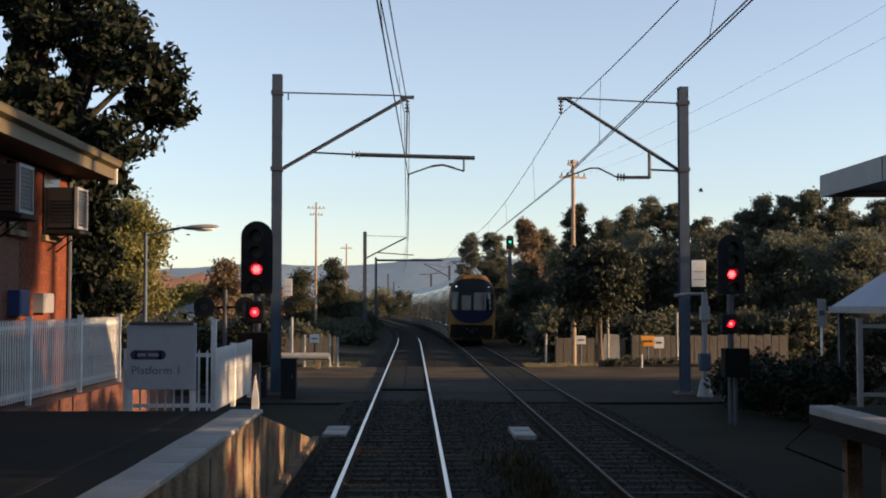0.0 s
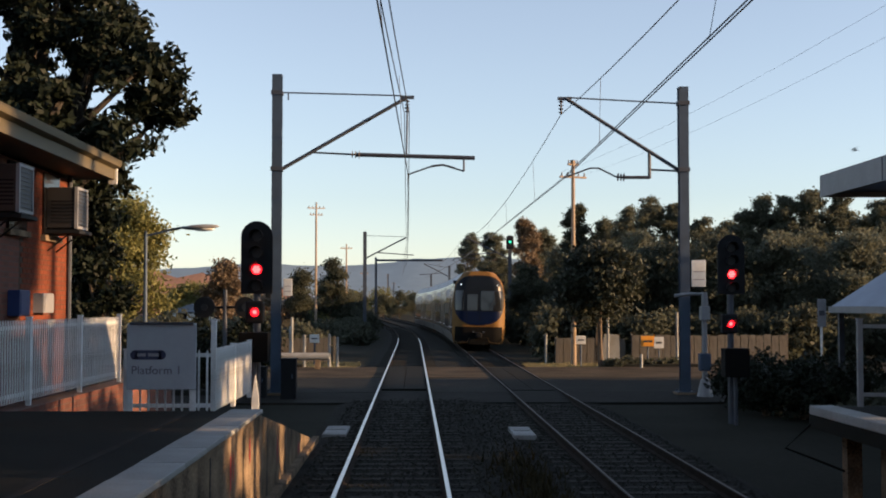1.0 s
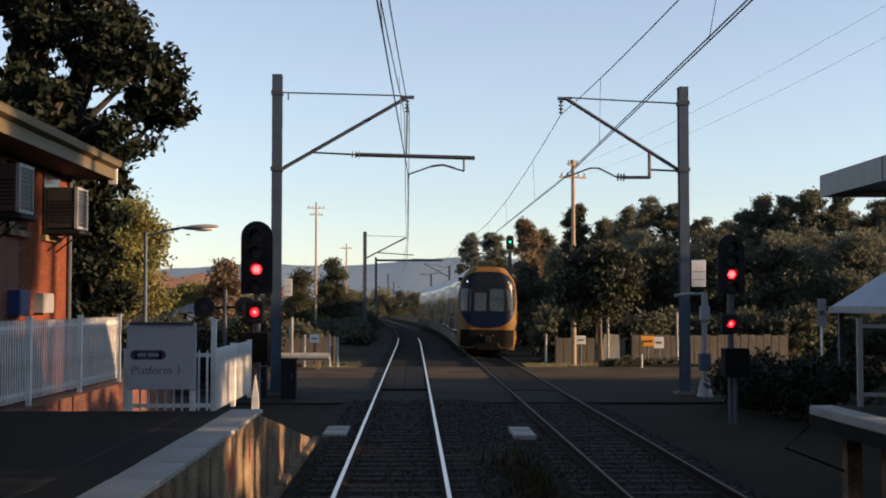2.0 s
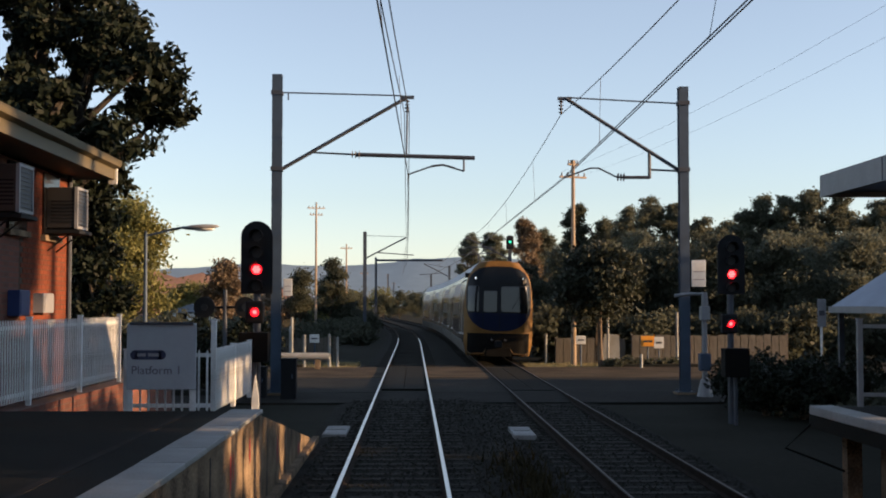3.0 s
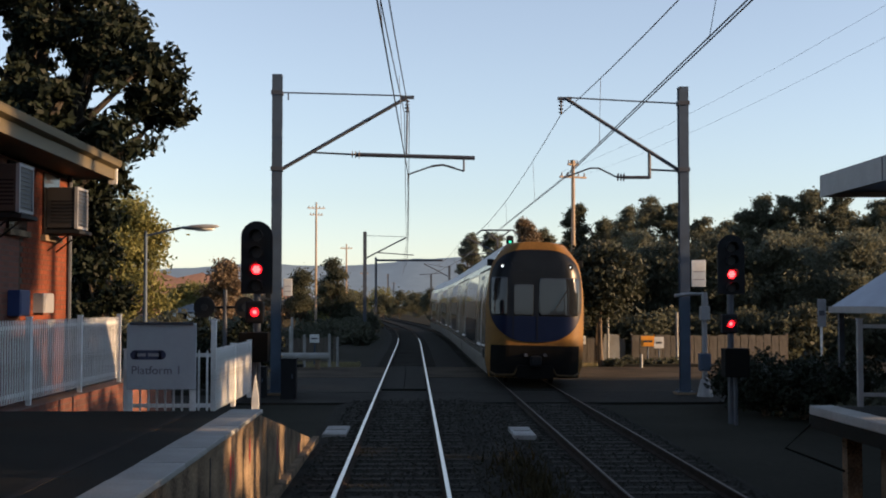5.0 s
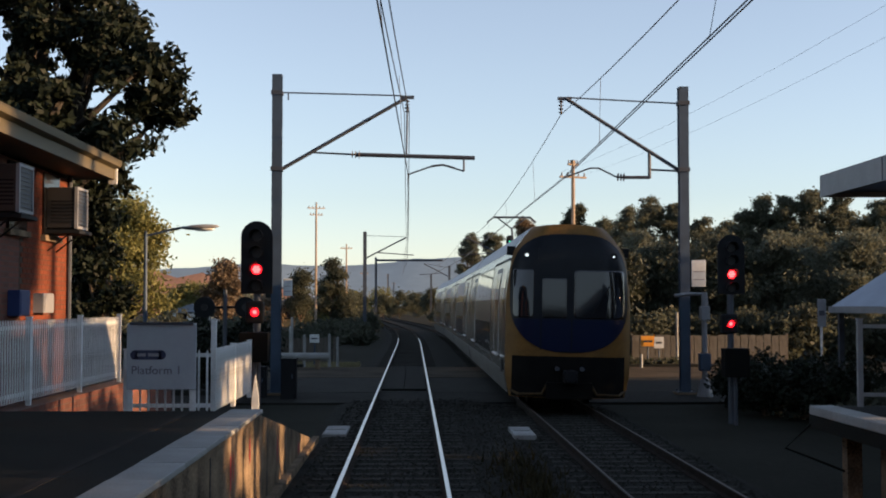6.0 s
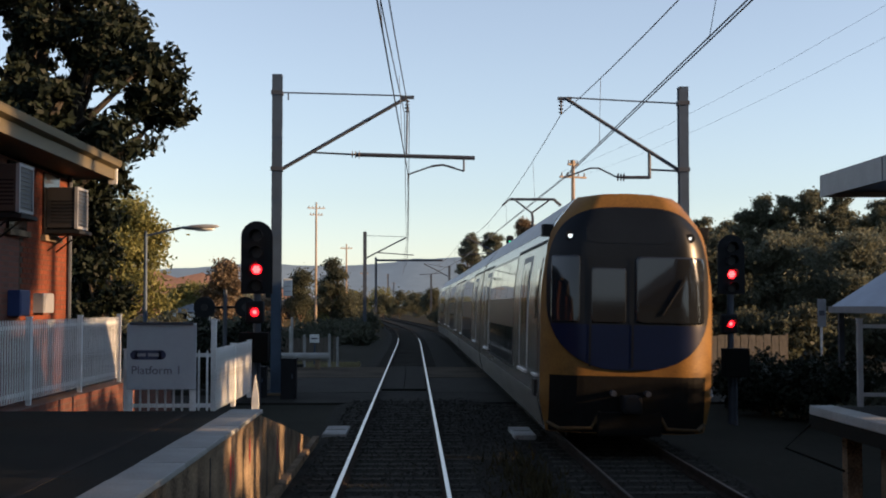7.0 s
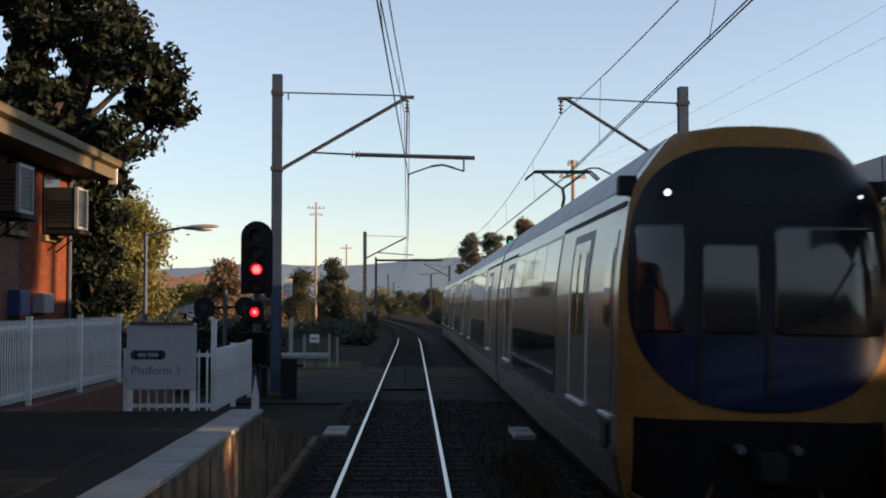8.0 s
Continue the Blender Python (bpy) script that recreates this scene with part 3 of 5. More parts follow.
# ---- masts and overhead wires ----
def mast(at, top, label, steel=M_GALV):
    t = thing("overhead_mast", pose(*at), label, "mast", "overhead line masts")
    bm = B()
    box(bm, -0.14, 0.14, -0.14, -0.125, GZ, top)
    box(bm, -0.14, 0.14, 0.125, 0.14, GZ, top)
    box(bm, -0.008, 0.008, -0.125, 0.125, GZ, top)
    box(bm, -0.145, 0.145, -0.145, 0.145, top, top + 0.02)
    part("column", bm, steel, t)
    for sx in (-1, 1):
        for sy in (-1, 1):
            bm = B()
            rod(bm, (sx * 0.2, sy * 0.2, -0.06), (sx * 0.2, sy * 0.2, 0.04), 0.02, seg=6)
            part("bolt", bm, M_STEEL, t)
    bm = B()
    box(bm, -0.26, 0.26, -0.26, 0.26, -0.055, -0.03)
    part("base_plate", bm, M_GALV, t)
    bm = B()
    box(bm, -0.3, 0.3, -0.3, 0.3, GZ - 0.2, -0.05, 0.03)
    part("footing", bm, M_CONC_OLD, t)
    return t


def insulator(bm, a, b, r=0.07, n=5):
    a, b = Vector(a), Vector(b)
    rod(bm, a, b, 0.025)
    for i in range(n):
        p = a.lerp(b, (i + 0.5) / n)
        q = (b - a).normalized() * 0.012
        rod(bm, p - q, p + q, r, r * 0.7, 10)


MY = 37.0
CLAMP = lambda bm, x, z: box(bm, x - 0.17, x + 0.17, -0.17, 0.17, z - 0.06, z + 0.06)
# left mast with its cantilever over the near track
m_l = mast((-3.99, MY, 0), 9.2, "tall galvanised steel mast carrying the overhead wires")
for z in (8.68, 6.45):
    bm = B()
    CLAMP(bm, 0, z)
    part("clamp", bm, M_STEEL, m_l)
bm = B()
rod(bm, (0.14, 0, 8.7), (3.66, 0, 8.62), 0.022)
box(bm, 0.3, 0.34, -0.02, 0.02, 8.48, 8.7)
part("tie_rod", bm, M_STEEL, m_l)
bm = B()
rod(bm, (0.14, 0, 6.45), (3.78, 0, 8.56), 0.055)
box(bm, 3.6, 4.0, -0.03, 0.03, 8.52, 8.62)
part("strut", bm, M_STEEL, m_l)
bm = B()
rod(bm, (1.02, 0, 6.94), (2.3, 0, 6.88), 0.028)
rod(bm, (2.3, 0, 6.88), (5.78, 0, 6.79), 0.062)
part("registration_tube", bm, M_STEEL, m_l)
bm = B()
insulator(bm, (2.15, 0, 6.89), (2.45, 0, 6.875), 0.12, 3)
part("insulator", bm, M_INSUL, m_l)
bm = B()
insulator(bm, (3.8, 0, 8.5), (3.8, 0, 8.1), 0.085, 4)
part("insulator", bm, M_INSUL, m_l)
bm = B()
rod(bm, (3.8, 0, 8.1), (3.78, 0, 6.84), 0.025)
rod(bm, (5.46, 0, 6.8), (5.46, 0, 6.4), 0.03)
wire(bm, [(5.46, 0, 6.4), (4.85, 0, 6.58), (4.45, 0, 6.52), (3.83, 0, 6.3)], 0.025)
wire(bm, [(5.2, 0, 6.5), (4.85, 0, 6.6), (4.5, 0, 6.56)], 0.018)
part("steady_arm", bm, M_STEEL, m_l)
# right mast
m_r = mast((7.93, MY, 0), 8.88, "tall galvanised steel mast beside the far track")
for z in (8.42, 6.45):
    bm = B()
    CLAMP(bm, 0, z)
    part("clamp", bm, M_STEEL, m_r)
bm = B()
rod(bm, (-0.14, 0, 8.42), (-3.4, 0, 8.58), 0.022)
part("tie_rod", bm, M_STEEL, m_r)
bm = B()
rod(bm, (-0.14, 0, 6.45), (-3.45, 0, 8.55), 0.055)
box(bm, -3.7, -3.3, -0.03, 0.03, 8.5, 8.6)
part("strut", bm, M_STEEL, m_r)
bm = B()
rod(bm, (-0.14, 0, 6.42), (-1.0, 0, 6.46), 0.03)
rod(bm, (-1.0, 0, 7.02), (-1.0, 0, 6.2), 0.05)
rod(bm, (-1.0, 0, 6.23), (-1.8, 0, 6.23), 0.05)
part("registration_tube", bm, M_STEEL, m_r)
bm = B()
insulator(bm, (-1.72, 0, 6.23), (-1.98, 0, 6.24), 0.13, 3)
part("insulator", bm, M_INSUL, m_r)
bm = B()
insulator(bm, (-3.6, 0, 8.5), (-3.6, 0, 8.08), 0.085, 4)
part("insulator", bm, M_INSUL, m_r)
bm = B()
wire(bm, [(-1.98, 0, 6.24), (-2.5, 0, 6.5), (-2.75, 0, 6.5), (-3.5, 0, 6.22)], 0.026)
part("steady_arm", bm, M_STEEL, m_r)

# further masts along the line
for (x, y, top, reach) in ((-3.99, 104, 8.5, 3.4), (-4.5, 152, 8.2, 8.0), (7.9, 104, 8.2, -3.6), (4.8, 170, 7.8, -3.4)):
    m = mast((x, y, 0), top, "distant dark steel mast carrying the overhead wires", M_STEEL)
    bm = B()
    s = 1 if reach > 0 else -1
    if abs(reach) > 5:
        box(bm, 0, reach, -0.08, 0.08, top - 0.45, top - 0.2)
    else:
        rod(bm, (0, 0, 6.3), (reach, 0, 8.05), 0.06)
        rod(bm, (0, 0, top - 0.3), (reach, 0, 8.1), 0.02)
        rod(bm, (s * 1.1, 0, 6.8), (reach + s * 0.6, 0, 6.6), 0.04)
    part("cantilever", bm, M_STEEL, m)


for x, y, top in ((-6.4, 320, 10.4), (-5.3, 340, 8.6), (2.9, 210, 7.6)):
    mast((x, y, 0), top, "far dark steel mast where the line bends away", M_STEEL)


far_signal = thing("rail_signal", pose(7.9, 103.8, 0), "distant railway signal showing a green light on a mast", "railway signal", "rail signals")
bm = B()
box(bm, -0.3, 0.3, -0.2, 0.1, 7.1, 8.15, 0.08)
part("head", bm, M_BLACK, far_signal)
bm = B()
rod(bm, (0.0, -0.24, 7.68), (0.0, -0.19, 7.68), 0.1, seg=14)
part("lens", bm, M_GREEN, far_signal, "lit green lens")


def sag(a, b, d, n=14):
    a, b = Vector(a), Vector(b)
    return [a.lerp(b, i / n) - Vector((0, 0, 4 * d * (i / n) * (1 - i / n))) for i in range(n + 1)]


def overhead(label, rows_contact, rows_mess, r=0.011, twin=0.0, pair=0.0):
    t = thing("overhead_wire", pose(0, 0, 0), label, "overhead wire", "overhead wires")
    for k in ((-pair / 2, pair / 2) if pair else (0,)):
        bm = B()
        wire(bm, [(p[0] + k, p[1], p[2]) for p in rows_contact], r)
        part("contact_wire", bm, M_WIRE, t)
    for k in ((-twin / 2, twin / 2) if twin else (0,)):
        bm = B()
        for a, b in zip(rows_mess, rows_mess[1:]):
            d = 0.9 * ((Vector(b) - Vector(a)).length / 67) ** 2
            wire(bm, sag((a[0] + k, a[1], a[2]), (b[0] + k, b[1], b[2]), d), r)
        part("messenger_wire", bm, M_WIRE, t)
    for (a, b), (c, d) in zip(zip(rows_mess, rows_mess[1:]), zip(rows_contact, rows_contact[1:])):
        L = (Vector(b) - Vector(a)).length
        pts = sag(a, b, 0.9 * (L / 67) ** 2, 16)
        for i in range(2, 16, 3):
            q = Vector(c).lerp(Vector(d), i / 16)
            bm = B()
            rod(bm, pts[i], q, 0.006, seg=5)
            part("dropper", bm, M_WIRE, t)


overhead("thin overhead wires above the near track", [(-1.03, -25, 6.28), (-0.16, MY, 6.28), (-0.5, 104, 6.2), (-1.3, 152, 6.2)],
         [(-1.3, -25, 8.2), (-0.2, MY, 8.12), (-0.5, 104, 7.9), (-1.3, 152, 7.8)], 0.013, 0.14)
overhead("thin overhead wires above the far track", [(3.58, -25, 6.22), (4.42, MY, 6.22), (3.9, 104, 6.2), (1.6, 170, 6.2)],
         [(4.5, -25, 8.2), (4.33, MY, 8.08), (4.0, 104, 7.9), (1.6, 170, 7.7)], 0.012, pair=0.06)


# ---- signals ----
def rail_signal(at, label, heads):
    """Colour-light signal: post, rounded backboard, lenses with hoods, a lower head."""
    t = thing("rail_signal", pose(*at), label, "railway signal", "rail signals")
    zb, zt, low = heads
    bm = B()
    rod(bm, (0, 0.1, GZ), (0, 0.1, zb + 0.3), 0.075, seg=12)
    part("post", bm, M_STEEL, t)
    bm = B()
    w = 0.31
    out = [(-w, zb), (w, zb)] + [(w * math.cos(a), zt - w + w * math.sin(a)) for a in [math.pi * i / 14 for i in range(15)]]
    extrude_y(bm, out, -0.02, 0.03)
    box(bm, -0.2, 0.2, 0.03, 0.3, zb + 0.1, zt - 0.2, 0.03)
    head = part("backboard", bm, M_BLACK, t)
    n = 4
    zs = [zt - 0.3 - i * (zt - zb - 0.45) / 3 for i in range(n)]
    for i, z in enumerate(zs):
        bm = B()
        rod(bm, (0, -0.05, z), (0, -0.02, z), 0.1, seg=18)
        part("lens", bm, M_DEADLENS if i != 2 else M_RED, head, "lit red lens" if i == 2 else "")
        bm = B()
        hood(bm, 0, z, 0.125)
        part("hood", bm, M_BLACK, head)
        if i == 2:
            bm = B()
            for k in range(7):
                a = k * math.tau / 6
                rr = 0.0 if k == 6 else 0.055
                rod(bm, (rr * math.cos(a), -0.056, z + rr * math.sin(a)), (rr * math.cos(a), -0.05, z + rr * math.sin(a)), 0.028, seg=8)
            part("lamp_core", bm, M_REDHOT, head, "bright lamp cluster")
    bm = B()
    box(bm, -0.22, 0.14, -0.02, 0.2, low - 0.22, low + 0.22, 0.04)
    lower = part("lower_head", bm, M_BLACK, t)
    bm = B()
    rod(bm, (-0.03, -0.05, low), (-0.03, -0.02, low), 0.085, seg=16)
    part("lens", bm, M_RED, lower, "lit red lens")
    bm = B()
    rod(bm, (-0.03, -0.056, low), (-0.03, -0.05, low), 0.04, seg=10)
    part("lamp_core", bm, M_REDHOT, lower)
    bm = B()
    hood(bm, -0.03, low, 0.1)
    part("hood", bm, M_BLACK, lower)
    return t


def hood(bm, x, z, r):
    n = 14
    for i in range(n):
        a0, a1 = math.pi * (-0.12 + 1.24 * i / n), math.pi * (-0.12 + 1.24 * (i + 1) / n)
        v = []
        for rr in (r, r + 0.008):
            for a, y in ((a0, -0.02), (a1, -0.02), (a1, -0.2 - 0.08 * math.sin(a1)), (a0, -0.2 - 0.08 * math.sin(a0))):
                v.append(bm.verts.new((x + rr * math.cos(a), y, z + rr * math.sin(a))))
        bm.faces.new(v[:4])
        bm.faces.new(v[7:3:-1])
        bm.faces.new((v[3], v[2], v[6], v[7]))


rail_signal((-3.08, 25, 0), "black railway signal showing two red lights, by the ramp", (2.7, 4.13, 2.34))
rail_signal((7.3, 29, 0), "black railway signal showing two red lights, beside the far track", (2.73, 4.1, 2.05))


# ---- the train ----
SECTION = [(1.40, 0.25), (1.46, 0.5), (1.52, 0.8), (1.525, 1.3), (1.525, 2.0), (1.52, 2.6), (1.5, 2.9), (1.46, 3.2), (1.41, 3.55), (1.34, 3.8), (1.14, 4.08), (0.95, 4.32), (0.86, 4.4), (0.6, 4.44), (0.0, 4.455)]
SEC_X, SEC_Z = [p[0] for p in SECTION], [p[1] for p in SECTION]
TRAIN_X = 3.72
CAR = 20.6


def W(z):
    """Half width of the train at a height."""
    return float(np.interp(z, SEC_Z, SEC_X))


def nose(x, z):
    """How far the front stands back at a place on it."""
    e = abs(x) / max(W(z), 0.05)
    d = 0.2 * max(0.0, (z - 3.35) / 1.1) ** 1.6
    d += 0.06 * (min(max(z, 2.1), 3.4) - 2.1)
    d += 0.42 * max(0.0, (min(e, 1.0) - 0.52) / 0.48) ** 2.3
    if z > 4.05:
        d += 0.09 * ((z - 4.05) / 0.405) ** 2
    return d


def grid_mesh(rows):
    """A mesh over a grid of points."""
    bm = B()
    v = [[bm.verts.new(p) for p in r] for r in rows]
    for j in range(len(v) - 1):
        for i in range(len(v[0]) - 1):
            try:
                bm.faces.new((v[j][i], v[j][i + 1], v[j + 1][i + 1], v[j + 1][i]))
            except ValueError:
                pass
    bmesh.ops.remove_doubles(bm, verts=bm.verts, dist=0.0005)
    return bm


def nose_patch(cx, cz, a, up, down, n_up, n_down, off, rings=12, seg=72, rim=True):
    """A rounded panel that follows the front, standing off it by a few millimetres, with a rim."""
    rows = []
    for k in range(rings + (2 if rim else 1)):
        f = min(1.0, k / rings)
        r = []
        for i in range(seg + 1):
            th = math.tau * i / seg
            c, s_ = math.cos(th), math.sin(th)
            b, n = (up, n_up) if s_ >= 0 else (down, n_down)
            rad = 1.0 / ((abs(c) / a) ** n + (abs(s_) / b) ** n) ** (1.0 / n)
            x, z = cx + f * rad * c, cz + f * rad * s_
            r.append((x, nose(x, z) - (off if k <= rings else -0.02), z))
        rows.append(r)
    bm = grid_mesh(rows)
    bmesh.ops.recalc_face_normals(bm, faces=bm.faces)
    return bm


def side_patch(side, y0, y1, z0, z1, off):
    """A panel that follows the train's side."""
    zs = [z0 + (z1 - z0) * i / 8 for i in range(9)]
    rows = [[(side * (W(z) - 0.02), y0, z), (side * (W(z) + off), y0, z), (side * (W(z) + off), y1, z), (side * (W(z) - 0.02), y1, z)] for z in zs]
    rows = [[(p[0] * 0.985, p[1], p[2]) for p in rows[0]]] + rows + [[(p[0] * 0.985, p[1], p[2]) for p in rows[-1]]]
    bm = grid_mesh(rows)
    bmesh.ops.recalc_face_normals(bm, faces=bm.faces)
    return bm


def mask_half(z):
    up, down, nu, nd = 1.6, 1.27, 3.2, 2.4
    dz = z - 2.6
    b, n = (up, nu) if dz >= 0 else (down, nd)
    return 1.44 * max(0.0, 1 - (abs(dz) / b) ** n) ** (1.0 / n)


def train():
    t = thing("passenger_train", pose(TRAIN_X, 80, 0), "silver double-deck passenger train with yellow and navy front", "train")
    full = SECTION + [(-x, z) for x, z in SECTION[-2::-1]]
    zs = sorted(set([round(0.25 + i * 0.1, 3) for i in range(41)] + [4.3, 4.33, 4.36, 4.38, 4.4, 4.42, 4.44, 4.45, 4.455]))
    us = [-1 + 2 * i / 96 for i in range(97)]
    bm = grid_mesh([[(u * W(z), nose(u * W(z), z), z) for u in us] for z in zs])
    part("front_shell", bm, M_YELLOW, t, "bright yellow painted cab front", smooth=True)
    for sd in (-1, 1):
        bm = grid_mesh([[(sd * W(z), nose(W(z), z), z), (sd * W(z), 0.55 + 0.2 * max(0, z - 3), z), (sd * W(z), 1.2, z)] for z in zs])
        part("cab_side", bm, M_SILVER, t, smooth=True)
    m = part("front_mask", nose_patch(0, 2.6, 1.44, 1.6, 1.27, 3.2, 2.4, 0.025, 20, 120, rim=False), M_MASK, t, "glossy black rounded front mask", smooth=True)
    rows = []
    for i in range(17):
        z = 1.36 + 0.77 * i / 16
        h = mask_half(z) - 0.015
        rows.append([(h * (-1 + 2 * k / 40), nose(h * (-1 + 2 * k / 40), z) - 0.032, z) for k in range(41)])
    part("navy_panel", grid_mesh(rows), M_BLUE, m, "navy blue lower front panel", smooth=True)
    for (x0, x1, z0, z1) in ((-1.365, -0.89, 2.16, 3.33), (-0.69, -0.085, 2.16, 3.12), (0.09, 1.335, 2.16, 3.33)):
        part("windscreen", nose_patch((x0 + x1) / 2, (z0 + z1) / 2, (x1 - x0) / 2, (z1 - z0) / 2, (z1 - z0) / 2, 18, 18, 0.037, 18, 120), M_GLASS, m, smooth=True)
    part("destination_panel", nose_patch(0, 3.72, 0.78, 0.17, 0.17, 9, 9, 0.034, 5, 40), M_MASK, m)
    for x in (-0.72, 0.02):
        bm = grid_mesh([[(x + d, nose(x, z) - 0.04, z) for d in (0.0, 0.035)] for z in [1.4 + 0.1 * i for i in range(20)]])
        part("door_edge", bm, M_MASK, m)
    bm = B()
    rod(bm, (0.55, -0.04, 2.3), (0.95, 0.0, 2.95), 0.012)
    part("wiper", bm, M_BLACK, m)
    for sx, r in ((-1, 0.038), (1, 0.022)):
        bm = B()
        y = nose(1.055, 3.67)
        rod(bm, (sx * 1.055, y - 0.05, 3.67), (sx * 1.055, y + 0.02, 3.67), 0.085, seg=16)
        rim = part("lamp_housing", bm, M_BLACK, t)
        bm = B()
        rod(bm, (sx * 1.055, y - 0.06, 3.67), (sx * 1.055, y - 0.04, 3.67), r, seg=14)
        part("lamp", bm, M_LAMP, rim, "lit white marker lamp")
    # black lower front, coupler and skirt
    for x0, x1, z0 in ((-1.37, 1.37, 0.6), (-1.37, -0.55, 0.265), (0.55, 1.37, 0.265)):
        z1 = 1.24 if z0 == 0.6 else 0.62
        bm = grid_mesh([[(x0 + (x1 - x0) * k / 24, nose(x0 + (x1 - x0) * k / 24, z) - 0.012, z) for k in range(25)] for z in np.linspace(z0, z1, 8).tolist()])
        part("lower_panel", bm, M_UNDER, t, "black lower front panel")
    bm = B()
    box(bm, -0.56, 0.56, -0.1, 0.3, 0.22, 0.62, 0.03)
    part("coupler_pocket", bm, M_UNDER, t)
    bm = B()
    box(bm, -0.16, 0.16, -0.42, 0.1, 0.62, 0.92, 0.05)
    rod(bm, (0, -0.44, 0.78), (0, -0.3, 0.78), 0.14, 0.17, 14)
    cpl = part("coupler", bm, M_BLACK, t, "dark steel coupler")
    for x in (-0.3, 0.3):
        bm = B()
        rod(bm, (x, -0.2, 0.95), (x, 0.1, 0.95), 0.05, seg=10)
        part("hose_valve", bm, M_STEEL, cpl)
    for sd in (-1, 1):
        bm = B()
        wire(bm, [(sd * 0.5, 0.0, 0.62), (sd * 0.66, -0.05, 0.34), (sd * 1.2, 0.0, 0.32), (sd * 1.38, 0.35, 0.4)], 0.035, 8)
        part("lifting_bar", bm, M_YELLOW_DIM, t, "yellow bent guard bar")
    for c in range(4):
        y0 = 1.18 if c == 0 else 0.25
        y1 = CAR - 0.25
        bm = B()
        extrude_y(bm, full, y0, y1)
        car = part("car_body", bm, M_SILVER, t, "silver ribbed car body")
        car.location = (0, c * CAR, 0)
        CARS.append(car)
        bm = B()
        roof = [(x * 1.004, z + 0.006) for x, z in SECTION if z >= 3.79]
        extrude_y(bm, roof + [(-x, z) for x, z in roof[-2::-1]], y0 + 0.02, y1 - 0.02)
        part("roof", bm, M_ROOF, car, "pale grey roof")
        if c:
            bm = B()
            box(bm, -0.7, 0.7, -0.3, 0.27, 0.8, 3.6)
            part("gangway", bm, M_UNDER, car, "black rubber gangway")
        bm = B()
        box(bm, -1.25, 1.25, y0 + 4.5, y1 - 4.5, 0.12, 0.3, 0.02)
        part("underframe", bm, M_UNDER, car)
        for i in range(3):
            bm = B()
            box(bm, -0.62, 0.62, y0 + 4.0 + i * 4.2, y0 + 6.6 + i * 4.2, 4.42, 4.56, 0.05)
            part("roof_unit", bm, M_ROOF, car, "grey rooftop cooling unit")
        for sd in (-1, 1):
            for d0 in (3.1, 16.1):
                part("door_frame", side_patch(sd, d0 - 0.25, d0 + 1.75, 1.14, 3.42, 0.004), M_GREY, car)
                for k in range(2):
                    part("door", side_patch(sd, d0 + 0.76 * k, d0 + 0.74 + 0.76 * k, 1.2, 3.3, 0.012), M_SILVER, car, "silver sliding door")
                    part("door_window", side_patch(sd, d0 + 0.76 * k + 0.14, d0 + 0.6 + 0.76 * k, 2.05, 3.15, 0.02), M_GLASS, car)
                bm = B()
                box(bm, sd * 1.5, sd * 1.58, d0 - 0.1, d0 + 1.6, 1.12, 1.17, 0.008)
                part("door_step", bm, M_STEP, car, "bright worn door tread")
            for k in range(4):
                w0 = 6.6 + k * 2.15
                part("upper_window", side_patch(sd, w0, w0 + 2.08, 2.6, 3.5, 0.01), M_GLASS, car)
                part("lower_window", side_patch(sd, w0, w0 + 2.08, 1.1, 1.95, 0.01), M_GLASS, car)
            part("window_band", side_patch(sd, 6.5, 15.25, 1.04, 3.56, 0.005), M_MASK, car, "glossy black band round the windows")
            part("end_window", side_patch(sd, 18.5, 19.6, 2.2, 3.1, 0.01), M_GLASS, car)
            part("gutter", side_patch(sd, 0.7 if c == 0 else 0.4, 6.4, 3.56, 3.62, 0.015), M_BLACK, car, "dark door header groove")
            part("gutter", side_patch(sd, 15.4, 20.2, 3.56, 3.62, 0.015), M_BLACK, car, "dark door header groove")
            part("skirt_band", side_patch(sd, 0.8 if c == 0 else 0.3, 20.3, 0.3, 0.85, 0.006), M_SKIRT, car, "grey lower skirt")
        for dy in (2.4, 4.6, CAR - 4.6, CAR - 2.4):
            bm = B()
            for sd in (-1, 1):
                rod(bm, (sd * 0.68, 0, 0), (sd * 0.8, 0, 0), 0.42, seg=20)
            rod(bm, (-0.9, 0, 0), (0.9, 0, 0), 0.08)
            ws = part("wheelset", bm, M_RUST, car, "steel wheels on an axle")
            ws.location = (0, dy, 0.42 + LOW)
            WHEELS.append(ws)
        for dy in (3.5, CAR - 3.5):
            bm = B()
            for sd in (-1, 1):
                box(bm, sd * 0.92, sd * 1.04, dy - 1.6, dy + 1.6, 0.32, 0.56, 0.04)
            box(bm, -1.0, 1.0, dy - 0.2, dy + 0.2, 0.34, 0.6)
            part("bogie_frame", bm, M_UNDER, car)
    for sd in (-1, 1):
        dr = part("cab_door", side_patch(sd, 0.85, 1.5, 1.25, 3.3, 0.01), M_SILVER, t, "silver cab door")
        part("door_window", side_patch(sd, 0.95, 1.4, 2.2, 3.1, 0.018), M_GLASS, dr)
        bm = B()
        box(bm, sd * 1.5, sd * 1.57, 0.85, 1.6, 1.16, 1.2, 0.008)
        part("door_step", bm, M_STEP, t, "bright worn door tread")
        bm = B()
        box(bm, sd * 1.5, sd * 1.56, 1.0, 1.4, 0.8, 1.1, 0.01)
        part("step_recess", bm, M_BLACK, t)
        bm = B()
